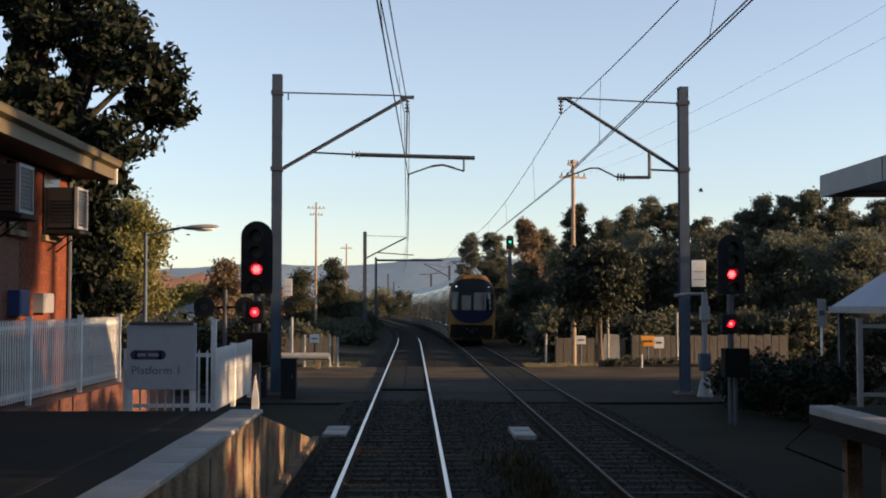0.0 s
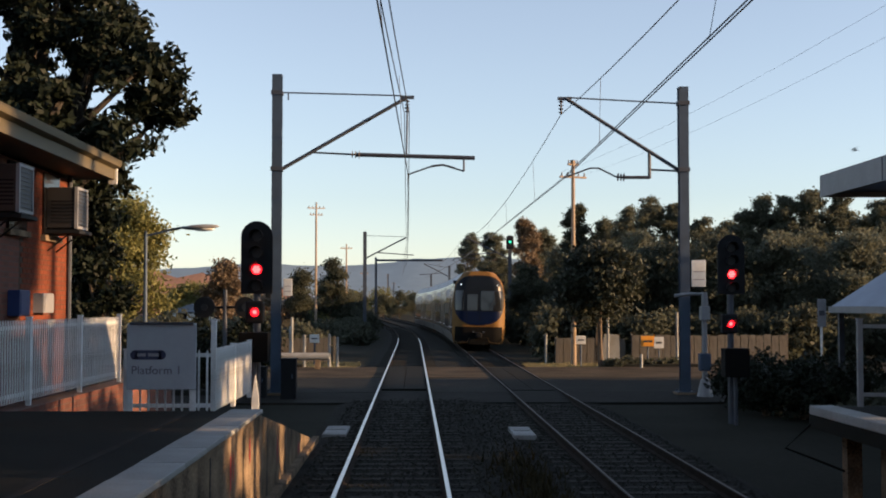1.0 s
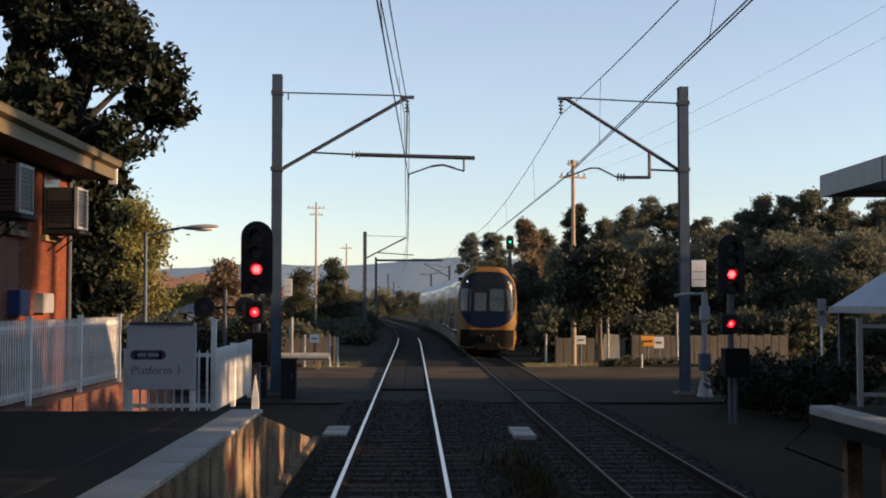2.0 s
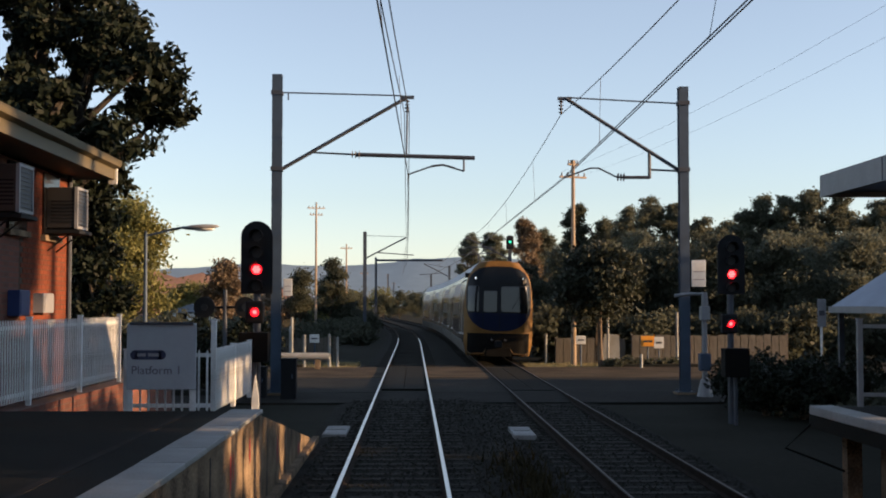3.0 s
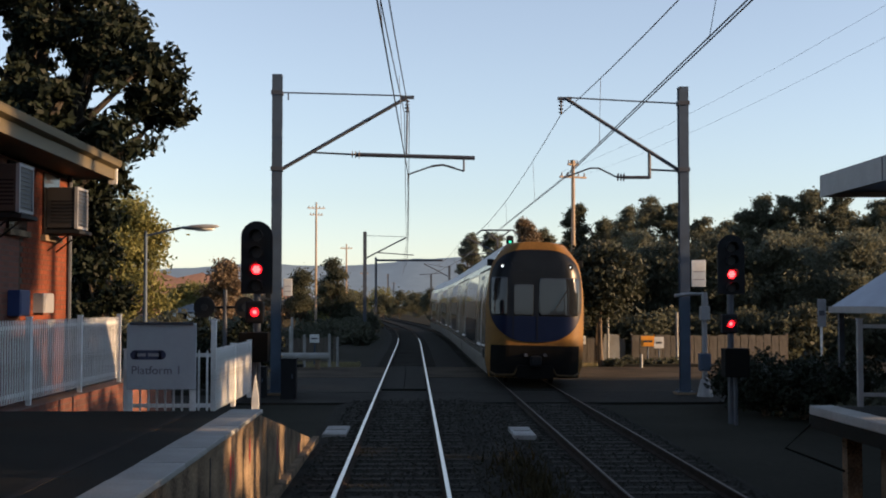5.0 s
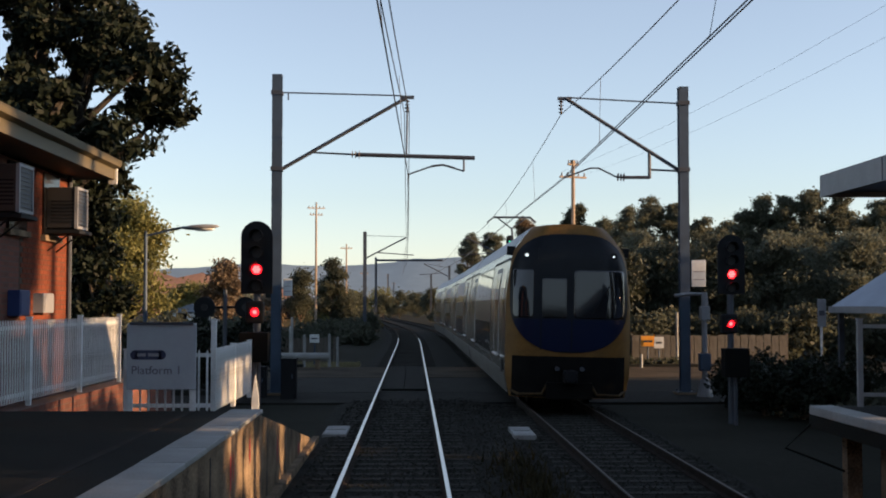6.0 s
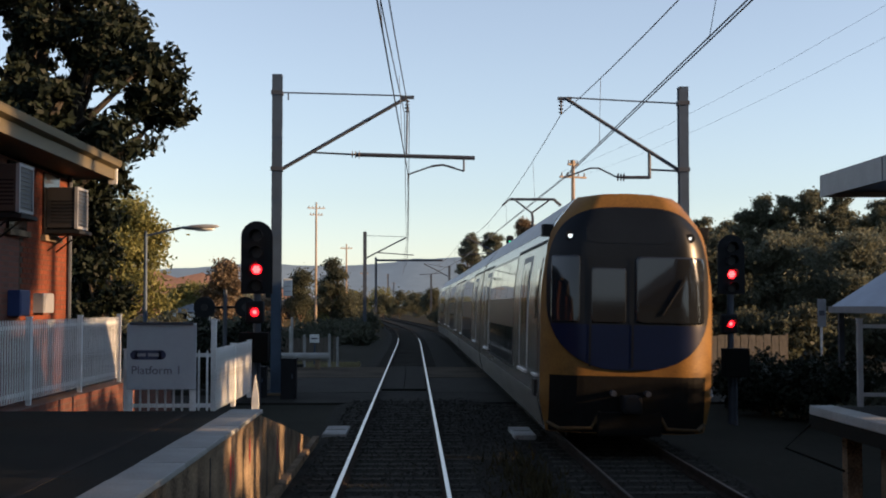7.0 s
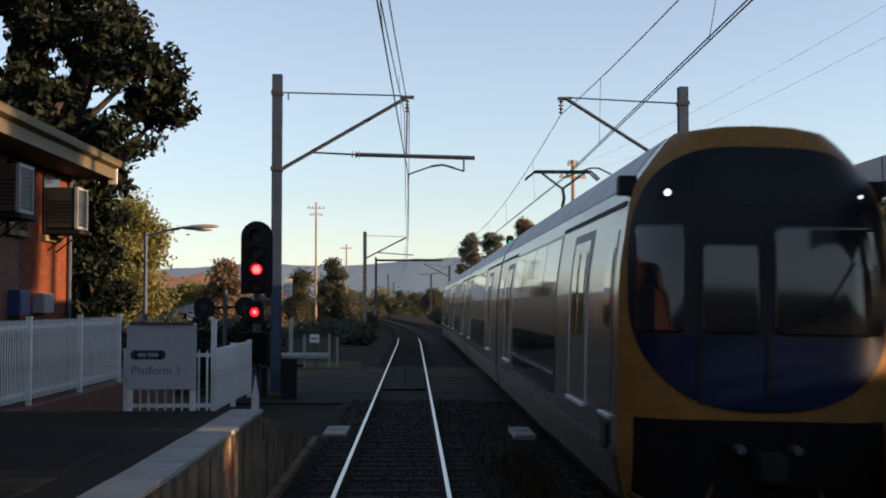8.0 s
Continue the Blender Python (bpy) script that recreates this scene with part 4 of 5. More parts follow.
        box(bm, sd * 1.3, sd * 1.5, 0.62, 0.85, 3.68, 3.9, 0.02)
        part("side_camera", bm, M_BLACK, t)
    # pantograph at the rear of the first car
    bm = B()
    yb = 18.6
    box(bm, -0.5, 0.5, yb - 0.1, yb + 1.3, 4.42, 4.5)
    wire(bm, [(0, yb + 1.2, 4.5), (0, yb + 0.1, 5.2), (0, yb + 0.5, 5.5)], 0.045)
    for sd in (-1, 1):
        rod(bm, (0, yb + 0.5, 5.48), (sd * 0.55, yb + 0.6, 5.9), 0.028)
    for dy in (0.45, 0.8):
        wire(bm, [(-0.95, yb + dy, 5.72), (-0.72, yb + dy, 5.92), (0.72, yb + dy, 5.95), (0.95, yb + dy, 5.75)], 0.03)
    part("pantograph", bm, M_STEEL, CARS[0], "dark raised pantograph")
    return t


WHEELS, CARS = [], []
the_train = train()


# ---- distance ----
def hills(name, y, ridge, mat_, label, depth=300):
    """A long ridge as a solid with a slope toward the railway."""
    n = len(ridge)
    v = [(x, y, z) for x, z in ridge] + [(x, y - depth, -2) for x, z in ridge] + [(x, y + depth, -2) for x, z in ridge]
    f = [(i, i + 1, n + i + 1, n + i) for i in range(n - 1)] + [(i + 1, i, 2 * n + i, 2 * n + i + 1) for i in range(n - 1)]
    ob = from_arrays(name, v, f, mat_, smooth=True)
    return tagged(ob, label, "hill", kind="structure")


rng = np.random.default_rng(4)
# Distance haze is mixed into this forest colour; no air is modelled.
M_FAR = mat("haze_tinted_forest", (0.2, 0.275, 0.33), 1.0, vary=0.1, scale=0.004, fine=0.03, bump=0, spec=0.0)
xr = np.linspace(-2400, 2400, 97)
zr = 105 + 14 * np.sin(xr / 310 + 1.0) + 7 * np.sin(xr / 97) + rng.normal(0, 2.0, 97) - 0.012 * np.maximum(0, xr - 150)
hills("far_ridge", 3200, list(zip(xr.tolist(), zr.tolist())), M_FAR, "wooded ridge on the horizon, coloured pale blue for haze", 500)

# ---- right platform: awning, shelter, posts ----
def awning():
    t = thing("platform_awning", pose(0, 0, 0), "grey flat awning roof over the opposite platform", "awning")
    bm = B()
    box(bm, 6.42, 10.5, 7, 19.6, 4.24, 4.46)
    part("roof", bm, M_TIN, t)
    bm = B()
    box(bm, 6.36, 6.42, 7, 19.66, 4.16, 4.5)
    part("fascia", bm, M_GREY, t, "grey painted fascia board")
    bm = B()
    box(bm, 6.42, 10.5, 19.6, 19.66, 4.16, 4.5)
    part("fascia", bm, M_GREY, t)
    for y in (9.5, 12.0, 14.5, 17.0):
        bm = B()
        box(bm, 6.352, 6.36, y, y + 0.02, 4.17, 4.49)
        part("fascia_joint", bm, M_STEEL, t)
    for y in (8, 12, 16):
        bm = B()
        box(bm, 8.9, 9.05, y - 0.07, y + 0.07, PZ - 0.05, 4.24)
        part("post", bm, M_WHITE, t)


awning()


def hip_shelter():
    t = thing("garden_shelter", pose(12.0, 28, 0), "small open shelter with a hipped pale metal roof", "shelter")
    bm = B()
    w, d, e, r = 2.1, 2.0, 2.42, 4.1
    v = [bm.verts.new(p) for p in ((-w, -d, e), (w, -d, e), (w, d, e), (-w, d, e), (-0.1, 0, r), (0.1, 0, r))]
    for f in ((0, 1, 5, 4), (1, 2, 5), (2, 3, 4, 5), (3, 0, 4), (3, 2, 1, 0)):
        bm.faces.new([v[i] for i in f])
    roof = part("roof", bm, M_TIN, t, "pale blue-grey metal roof")
    for (x0, x1, y0, y1) in ((-w, w, -d - 0.03, -d + 0.03), (-w - 0.03, -w + 0.03, -d, d)):
        bm = B()
        box(bm, x0, x1, y0, y1, e - 0.12, e + 0.03)
        part("gutter", bm, M_GREY, roof)
    for sx in (-1, 1):
        for sy in (-1, 1):
            bm = B()
            box(bm, sx * 1.9 - 0.06, sx * 1.9 + 0.06, sy * 1.8 - 0.06, sy * 1.8 + 0.06, GZ - 0.05, e - 0.02)
            part("post", bm, M_STEEL, t)


hip_shelter()
for y in (16.6, 15.2, 13.4):
    bm = B()
    box(bm, -0.1, 0.1, -0.1, 0.1, GZ - 0.1, PZ - 0.3, 0.01)
    p = part("platform_post", bm, M_CONC_OLD, None)
    p.location = (5.75, y, 0)
    tagged(p, "stained concrete post under the platform slab", "post", "platform posts")
bm = B()
wire(bm, [(5.32, 16.9, 0.9), (5.02, 17.1, 0.55), (5.66, 16.6, 0.3)], 0.017)
tagged(part("cable_bracket", bm, M_UNDER), "bent grey steel bracket below the platform end", "bracket")


# ---- crossing equipment ----
def crossing_light(at, label, wide=0.55, top=2.6):
    """Flashing-light unit of the level crossing, seen from its side."""
    t = thing("crossing_signal", pose(*at), label, "crossing signal", "crossing signals")
    bm = B()
    rod(bm, (0, 0, GZ - 0.1), (0, 0, top + 0.5), 0.06, seg=10)
    part("post", bm, M_STEEL, t)
    bm = B()
    rod(bm, (0, 0, GZ - 0.1), (0, 0, 0.15), 0.3, 0.12, 12)
    part("base", bm, M_STEEL, t)
    bm = B()
    rod(bm, (-wide, 0, top), (wide, 0, top), 0.035)
    part("cross_arm", bm, M_BLACK, t)
    for sd in (-1, 1):
        bm = B()
        rod(bm, (sd * wide, -0.08, top), (sd * wide, 0.06, top), 0.3, 0.3, 18)
        rod(bm, (sd * wide, 0.06, top), (sd * wide, 0.25, top), 0.13, 0.1, 12)
        bd = part("backboard", bm, M_BLACK, t)
        bm = B()
        rod(bm, (sd * wide, -0.1, top), (sd * wide, -0.07, top), 0.1, seg=14)
        part("lens", bm, M_DEADLENS, bd)
    return t


crossing_light((-5.35, 36.2, 0), "black twin crossing lights on a steel post", 0.58, 2.42)


def gate_post():
    t = thing("boom_gate_machine", pose(8.35, 36.3, 0), "white boom gate machine with cabinet on a post, greyed for shade", "boom gate")
    # The white machine is drawn grey; its shade is put into the colour.
    bm = B()
    rod(bm, (0, 0, GZ - 0.05), (0, 0, 2.85), 0.08, seg=12)
    part("post", bm, M_GREY, t)
    bm = B()
    rod(bm, (0, 0, GZ - 0.1), (0, 0, 0.35), 0.28, 0.12, 14)
    part("base", bm, M_GREY, t)
    bm = B()
    wire(bm, [(-0.85, 0, 2.75), (-0.45, 0, 2.8), (0.05, 0, 2.8), (0.1, 0, 2.2)], 0.05, 8)
    part("bracket", bm, M_GREY, t)
    bm = B()
    box(bm, -0.12, 0.14, -0.15, 0.15, 2.05, 2.45, 0.03)
    part("lamp_box", bm, M_GREY, t)
    bm = B()
    box(bm, -0.16, 0.16, -0.14, 0.14, 0.6, 1.1, 0.03)
    part("motor_box", bm, M_GALV, t)


gate_post()


def mast_plate(at, w, h, label):
    t = thing("notice_plate", pose(*at), label, "plate")
    bm = B()
    box(bm, -w / 2, w / 2, -0.03, 0.03, 0, h, 0.012)
    part("board", bm, M_WHITE, t)
    bm = B()
    for i in range(2):
        box(bm, -w * 0.4, w * 0.4, -0.036, -0.03, h * (0.25 + 0.3 * i), h * (0.28 + 0.3 * i))
    part("lettering_bars", bm, M_GREY, t)
    bm = B()
    box(bm, -0.3, -0.15, 0.0, 0.04, h * 0.4, h * 0.5)
    part("bracket", bm, M_STEEL, t)


lamp = thing("indicator_lamp", pose(-4.19, 36.85, 2.7), "small green indicator lamp fixed to the overhead mast", "lamp")
bm = B()
box(bm, -0.08, 0.06, -0.08, 0.1, 0, 0.3, 0.015)
part("housing", bm, M_BLACK, lamp)
bm = B()
rod(bm, (-0.01, -0.1, 0.17), (-0.01, -0.08, 0.17), 0.045, seg=12)
part("lens", bm, M_GREEN, lamp, "lit green lens")
mast_plate((8.33, 36.9, 3.02), 0.42, 0.78, "white notice plate fixed to the overhead mast")
mast_plate((-3.66, 37.05, 2.75), 0.26, 0.5, "small pale plate fixed to the overhead mast")


def pole_sign(at, h, w, sh, face, label, pole=None):
    t = thing("road_sign", pose(*at), label, "sign", "signs on posts")
    bm = B()
    rod(bm, (0, 0.03, GZ - 0.1 - at[2]), (0, 0.03, h), 0.035)
    part("post", bm, pole or M_GALV, t)
    bm = B()
    box(bm, -w / 2, w / 2, -0.02, 0.0, h - sh, h, 0.008)
    b = part("board", bm, face, t)
    bm = B()
    box(bm, -w * 0.32, w * 0.32, -0.026, -0.02, h - sh * 0.6, h - sh * 0.42)
    part("lettering_bar", bm, M_STEEL, b)


pole_sign((7.15, 54.2, 0), 1.18, 0.42, 0.36, M_WHITE, "small white square notice on a thin post")
pole_sign((-4.35, 56.0, 0), 1.2, 0.42, 0.36, M_WHITE, "small white square notice on a short post")
pole_sign((10.4, 56.2, 0), 1.12, 0.62, 0.46, M_ORANGE, "orange warning sign hanging on the far fence")
pole_sign((10.85, 56.0, 0), 1.08, 0.42, 0.5, M_WHITE, "white notice board beside the orange sign")
pole_sign((11.0, 34.0, 0), 2.65, 0.24, 0.75, M_GREY, "tall narrow grey sign on a white post", M_WHITE)
for x, y, h in ((-5.35, 55.5, 1.55), (-3.25, 54.5, 1.1), (9.35, 52.0, 0.45), (6.0, 57.5, 1.15), (-5.15, 54.0, 1.94), (-4.62, 54.0, 1.2), (-3.56, 54.0, 1.24), (8.62, 56.2, 2.2), (11.45, 55.0, 2.15)):
    bm = B()
    rod(bm, (0, 0, GZ - 0.1), (0, 0, h), 0.06, seg=10)
    rod(bm, (0, 0, h), (0, 0, h + 0.03), 0.06, 0.03, 10)
    p = part("marker_post", bm, M_CONC)
    p.location = (x, y, 0)
    tagged(p, "pale marker post standing at the crossing", "post", "marker posts")


def barrier():
    t = thing("guard_rail", pose(-4.35, 51.3, 0), "low pale guard rail beside the crossing", "guard rail")
    bm = B()
    rod(bm, (-1.5, 0, 0.42), (0.95, 0, 0.42), 0.15, seg=12)
    part("beam", bm, M_CONC, t)
    for x in (-1.2, 0.5):
        bm = B()
        box(bm, x - 0.1, x + 0.1, -0.1, 0.1, GZ - 0.1, 0.3)
        part("foot", bm, M_CONC_OLD, t)


barrier()
for x, y, w in ((-1.6, 26.6, 0.24), (2.24, 26.3, 0.22)):
    bm = B()
    box(bm, -w, w, -0.9, 0.9, -0.24, -0.115, 0.02)
    p = part("track_box", bm, M_CONC)
    p.location = (x, y, 0)
    tagged(p, "flat pale concrete cover beside the rails", "cover", "track covers")
    bm = B()
    box(bm, -w * 0.8, w * 0.8, -0.012, 0.012, -0.116, -0.11)
    part("lid_joint", bm, M_BLACK, p)

# equipment cases under the signals
for x, y, z0, z1 in ((-3.08, 24.7, 1.38, 1.95), (7.3, 28.7, 0.85, 1.5)):
    case = thing("signal_case", pose(x, y, 0), "black metal equipment case on a post below the signal", "equipment case", "signal cases")
    bm = B()
    box(bm, -0.28, 0.28, -0.2, 0.2, z0, z1, 0.02)
    part("case", bm, M_UNDER, case)
    bm = B()
    rod(bm, (0, 0, GZ), (0, 0, z0 + 0.02), 0.05)
    part("post", bm, M_STEEL, case)
bm = B()
extrude_y(bm, [(-0.06, -0.3), (0.06, -0.3), (0.05, 0.3), (0.0, 0.62), (-0.05, 0.3)], -0.03, 0.03)
o = part("white_marker", bm, M_WHITE)
o.location = (-2.35, 19.0, 0.82)
tagged(o, "narrow pointed white marker post on the platform ramp", "post")


def cabinet(at, w, d, h, label):
    t = thing("trackside_cabinet", pose(*at), label, "cabinet", "trackside cabinets")
    bm = B()
    box(bm, -w / 2, w / 2, -d / 2, d / 2, GZ - 0.05, h, 0.015)
    part("body", bm, M_BLACK, t)
    bm = B()
    box(bm, -w / 2 - 0.03, w / 2 + 0.03, -d / 2 - 0.03, d / 2 + 0.03, h, h + 0.04, 0.01)
    part("lid", bm, M_BLACK, t)
    bm = B()
    box(bm, -w / 2 + 0.04, w / 2 - 0.04, -d / 2 - 0.012, -d / 2, 0.05, h - 0.06)
    dr = part("door", bm, M_BLACK, t)
    bm = B()
    box(bm, w / 2 - 0.12, w / 2 - 0.09, -d / 2 - 0.035, -d / 2 - 0.012, h * 0.45, h * 0.58)
    part("handle", bm, M_GALV, dr)


cabinet((-3.5, 35.9, 0), 0.42, 0.4, 0.95, "dark steel trackside cabinet beside the mast")
cabinet((-4.35, 36.3, 0), 0.36, 0.4, 0.7, "low dark steel trackside cabinet beside the mast")


# ---- street lamp, poles, power lines ----
def street_lamp():
    t = thing("street_lamp", pose(-8.2, 39, 0), "grey street lamp with a curved arm", "street lamp")
    bm = B()
    rod(bm, (0, 0, GZ - 0.1), (0, 0, 4.75), 0.08, 0.05, 10)
    part("pole", bm, M_GALV, t)
    bm = B()
    wire(bm, [(0, 0, 4.6), (0.35, 0, 4.68), (0.8, 0, 4.8), (1.2, 0, 4.87)], 0.035, 8)
    part("arm", bm, M_GALV, t)
    bm = B()
    bmesh.ops.create_uvsphere(bm, u_segments=20, v_segments=10, radius=1, matrix=Matrix.LocRotScale((1.66, 0, 4.87), Euler((0, radians(-3), 0)), (0.58, 0.17, 0.085)))
    head = part("lamp_head", bm, M_GREY, t, smooth=True)
    bm = B()
    bmesh.ops.create_uvsphere(bm, u_segments=16, v_segments=8, radius=1, matrix=Matrix.LocRotScale((1.75, 0, 4.82), None, (0.36, 0.13, 0.08)))
    part("lens", bm, M_WHITE, head, smooth=True)


street_lamp()


def utility_pole(at, h, label, arms=((0.4, 1.3),), ang=20):
    t = thing("utility_pole", pose(*at, 0, 0, ang), label, "utility pole", "utility poles")
    bm = B()
    rod(bm, (0, 0, -0.4), (0, 0, h), 0.12, 0.075, 10)
    part("pole", bm, M_WOODPOLE, t)
    for dz, w in arms:
        bm = B()
        box(bm, -w / 2, w / 2, -0.04, 0.04, h - dz - 0.04, h - dz + 0.04, 0.008)
        arm = part("cross_arm", bm, M_WOODPOLE, t)
        for k in (-0.42, -0.2, 0.2, 0.42):
            bm = B()
            rod(bm, (k * w, 0, h - dz + 0.05), (k * w, 0, h - dz + 0.2), 0.04, 0.02)
            part("insulator", bm, M_INSUL, arm)
    return t


utility_pole((6.95, 55, GZ), 9.05, "tall timber utility pole with cross arms", ((0.2, 0.5), (0.75, 1.3)))
utility_pole((-8.6, 112, GZ), 11.8, "tall slim timber utility pole with cross arms", ((0.5, 1.6), (1.1, 1.2)))
utility_pole((-7.4, 140, GZ), 9.5, "slim timber utility pole beside the line", ((0.5, 1.4),))
utility_pole((-6.8, 175, GZ), 7.5, "slim timber utility pole further along the line", ((0.4, 1.2),))
for x, y, h in ((-8.2, 400, 12.6), (-7.5, 480, 11.4)):
    utility_pole((x, y, GZ), h, "far slim pole beyond the bend of the line", ((0.4, 1.6),))
line = thing("power_line", pose(0, 0, 0), "thin power lines strung between utility poles", "power line")
for dx, dz in ((-0.6, 0.0), (0.45, -0.1)):
    bm = B()
    wire(bm, sag((6.95 + dx, 55, 8.25 + dz), (13.2 + dx, -2, 10.6 + dz), 0.9), 0.0035)
    part("conductor", bm, M_WIRE, line)


# ---- far fence, sheds ----
def paling_screen(x0, x1, y, h, label, step=0.36, gap=0.03):
    t = thing("timber_fence", pose(0, y, 0), label, "fence", "far fences")
    bm = B()
    box(bm, 0, step - gap, -0.012, 0.012, GZ, h, 0.0)
    p0 = part("board", bm, M_TIMBER, t)
    p0.location = (x0, 0, 0)
    for i in range(1, int((x1 - x0) / step)):
        same_part("board", p0, t, (x0 + i * step, 0, 0.03 * math.sin(i * 2.3)))
    for i in range(int((x1 - x0) / 2.4) + 1):
        bm = B()
        box(bm, -0.05, 0.05, 0.02, 0.12, GZ - 0.1, h + 0.08)
        q = part("post", bm, M_TIMBER, t)
        q.location = (x0 + i * 2.4, 0, 0)


paling_screen(6.6, 9.9, 58.7, 0.95, "grey weathered timber fence beyond the road")
paling_screen(10.1, 17.6, 58.5, 1.1, "weathered timber paling fence beyond the road")
paling_screen(-8.5, -3.6, 59.5, 0.95, "grey timber fence along the far side of the road")
bm = B()
extrude_y(bm, [(8.4, GZ), (9.3, GZ), (9.25, 1.15), (8.6, 1.2)], 57.0, 57.08)
tagged(part("gate_panel", bm, M_CONC), "pale leaning gate panel by the fence", "gate")
bm = B()
extrude_y(bm, [(-0.12, GZ), (0.1, GZ), (0.25, 1.9), (0.02, 1.9)], 0, 0.2)
o = part("gate_pillar", bm, M_CONC_OLD)
o.location = (8.2, 56.6, 0)
tagged(o, "pale leaning gate pillar", "pillar")
rngm = np.random.default_rng(12)
for (nm, x0, x1, y0, y1, lab) in (("grass_verge", 4.9, 9.0, 53.7, 57.5, "dry pale grass beside the crossing"), ("grass_verge", -6.5, -2.4, 53.7, 58.5, "dry pale grass verge beyond the crossing")):
    n = 5000
    p = np.stack([rngm.uniform(x0, x1, n), rngm.uniform(y0, y1, n), np.full(n, GZ)], 1)
    h = rngm.uniform(0.06, 0.22, (n, 1))
    d = rngm.normal(0, 0.05, (n, 2))
    w = rngm.normal(0, 0.012, (n, 2))
    q = np.stack([p - np.c_[w, np.zeros(n)], p + np.c_[w, np.zeros(n)], p + np.c_[d, h[:, 0]]], 1).reshape(-1, 3)
    o = from_arrays(nm, q.tolist(), np.arange(n * 3).reshape(-1, 3).tolist(), M_DRYGRASS)
    tagged(o, lab, "grass", kind="stuff")

# unseen woods added behind the eye, shaping windscreen reflections and ambient light
wrng = np.random.default_rng(21)
wx = np.arange(-320, 321, 4.0)
wz = 15.4 + 0.5 * np.sin(wx / 23) + 0.3 * np.sin(wx / 7.3) + wrng.normal(0, 0.25, len(wx))
hills("added_rear_woods", -85, list(zip(wx.tolist(), wz.tolist())), mat("dark_woods", (0.03, 0.035, 0.02), 1.0, vary=0.4, scale=0.05, fine=0.4, bump=0, spec=0.0), "unseen dark woods added behind the station to darken the windscreen reflections", 9)

# brown hillside and far roofs on the left
xh = np.linspace(-260, -20, 30)
zh = 15 + 4 * np.sin(xh / 30) + rng.normal(0, 0.8, 30) - 9 * np.clip((xh + 70) / 50, 0, 1)
hills("brown_hill", 420, list(zip(xh.tolist(), zh.tolist())), mat("sunlit_scrub", (0.21, 0.1, 0.055), 1.0, vary=0.45, scale=0.08, fine=0.6, bump=0), "brown scrubby hillside in evening sun", 60)


def far_house(at, w, d, h, wall, label):
    t = thing("house", pose(*at), label, "house", "far houses")
    bm = B()
    box(bm, -w / 2, w / 2, -d / 2, d / 2, -0.3, h)
    wl = part("wall", bm, wall, t)
    bm = B()
    extrude_y(bm, [(-w / 2 - 0.4, h), (w / 2 + 0.4, h), (0, h + w * 0.22)], -d / 2 - 0.3, d / 2 + 0.3)
    part("roof", bm, M_TIN, t)
    for x in (-w * 0.25, w * 0.25):
        bm = B()
        box(bm, x - 0.5, x + 0.5, -d / 2 - 0.03, -d / 2 + 0.02, 1.0, 2.0)
        part("window", bm, M_PANE, t)


far_house((-20.4, 120, GZ), 3.4, 6, 2.1, M_WHITE, "small white house with a metal roof")
far_house((-14, 165, GZ), 8, 8, 2.6, M_CREAM, "low cream house among trees")

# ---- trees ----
tree("fig_tree", (-10.9, 34, GZ), 13.8, 11.0, M_LEAF_SHADED, "big dark spreading fig tree behind the station building", 3, clumps=800, per=88, size=0.12, base=0.27, spread=0.15, lobes=46, trunk=0.45, lobe=0.1, gap=(2.33, 8.5, -0.69, 0.6, 0.25), bark=M_BARK_DARK)
tree("dark_tree", (-10.0, 40, GZ), 6.9, 2.2, M_LEAF_SHADED, "dense dark tree behind the station corner", 8, clumps=170, per=70, size=0.11, base=0.1, spread=0.2, lobes=9, trunk=0.2)
k = 0
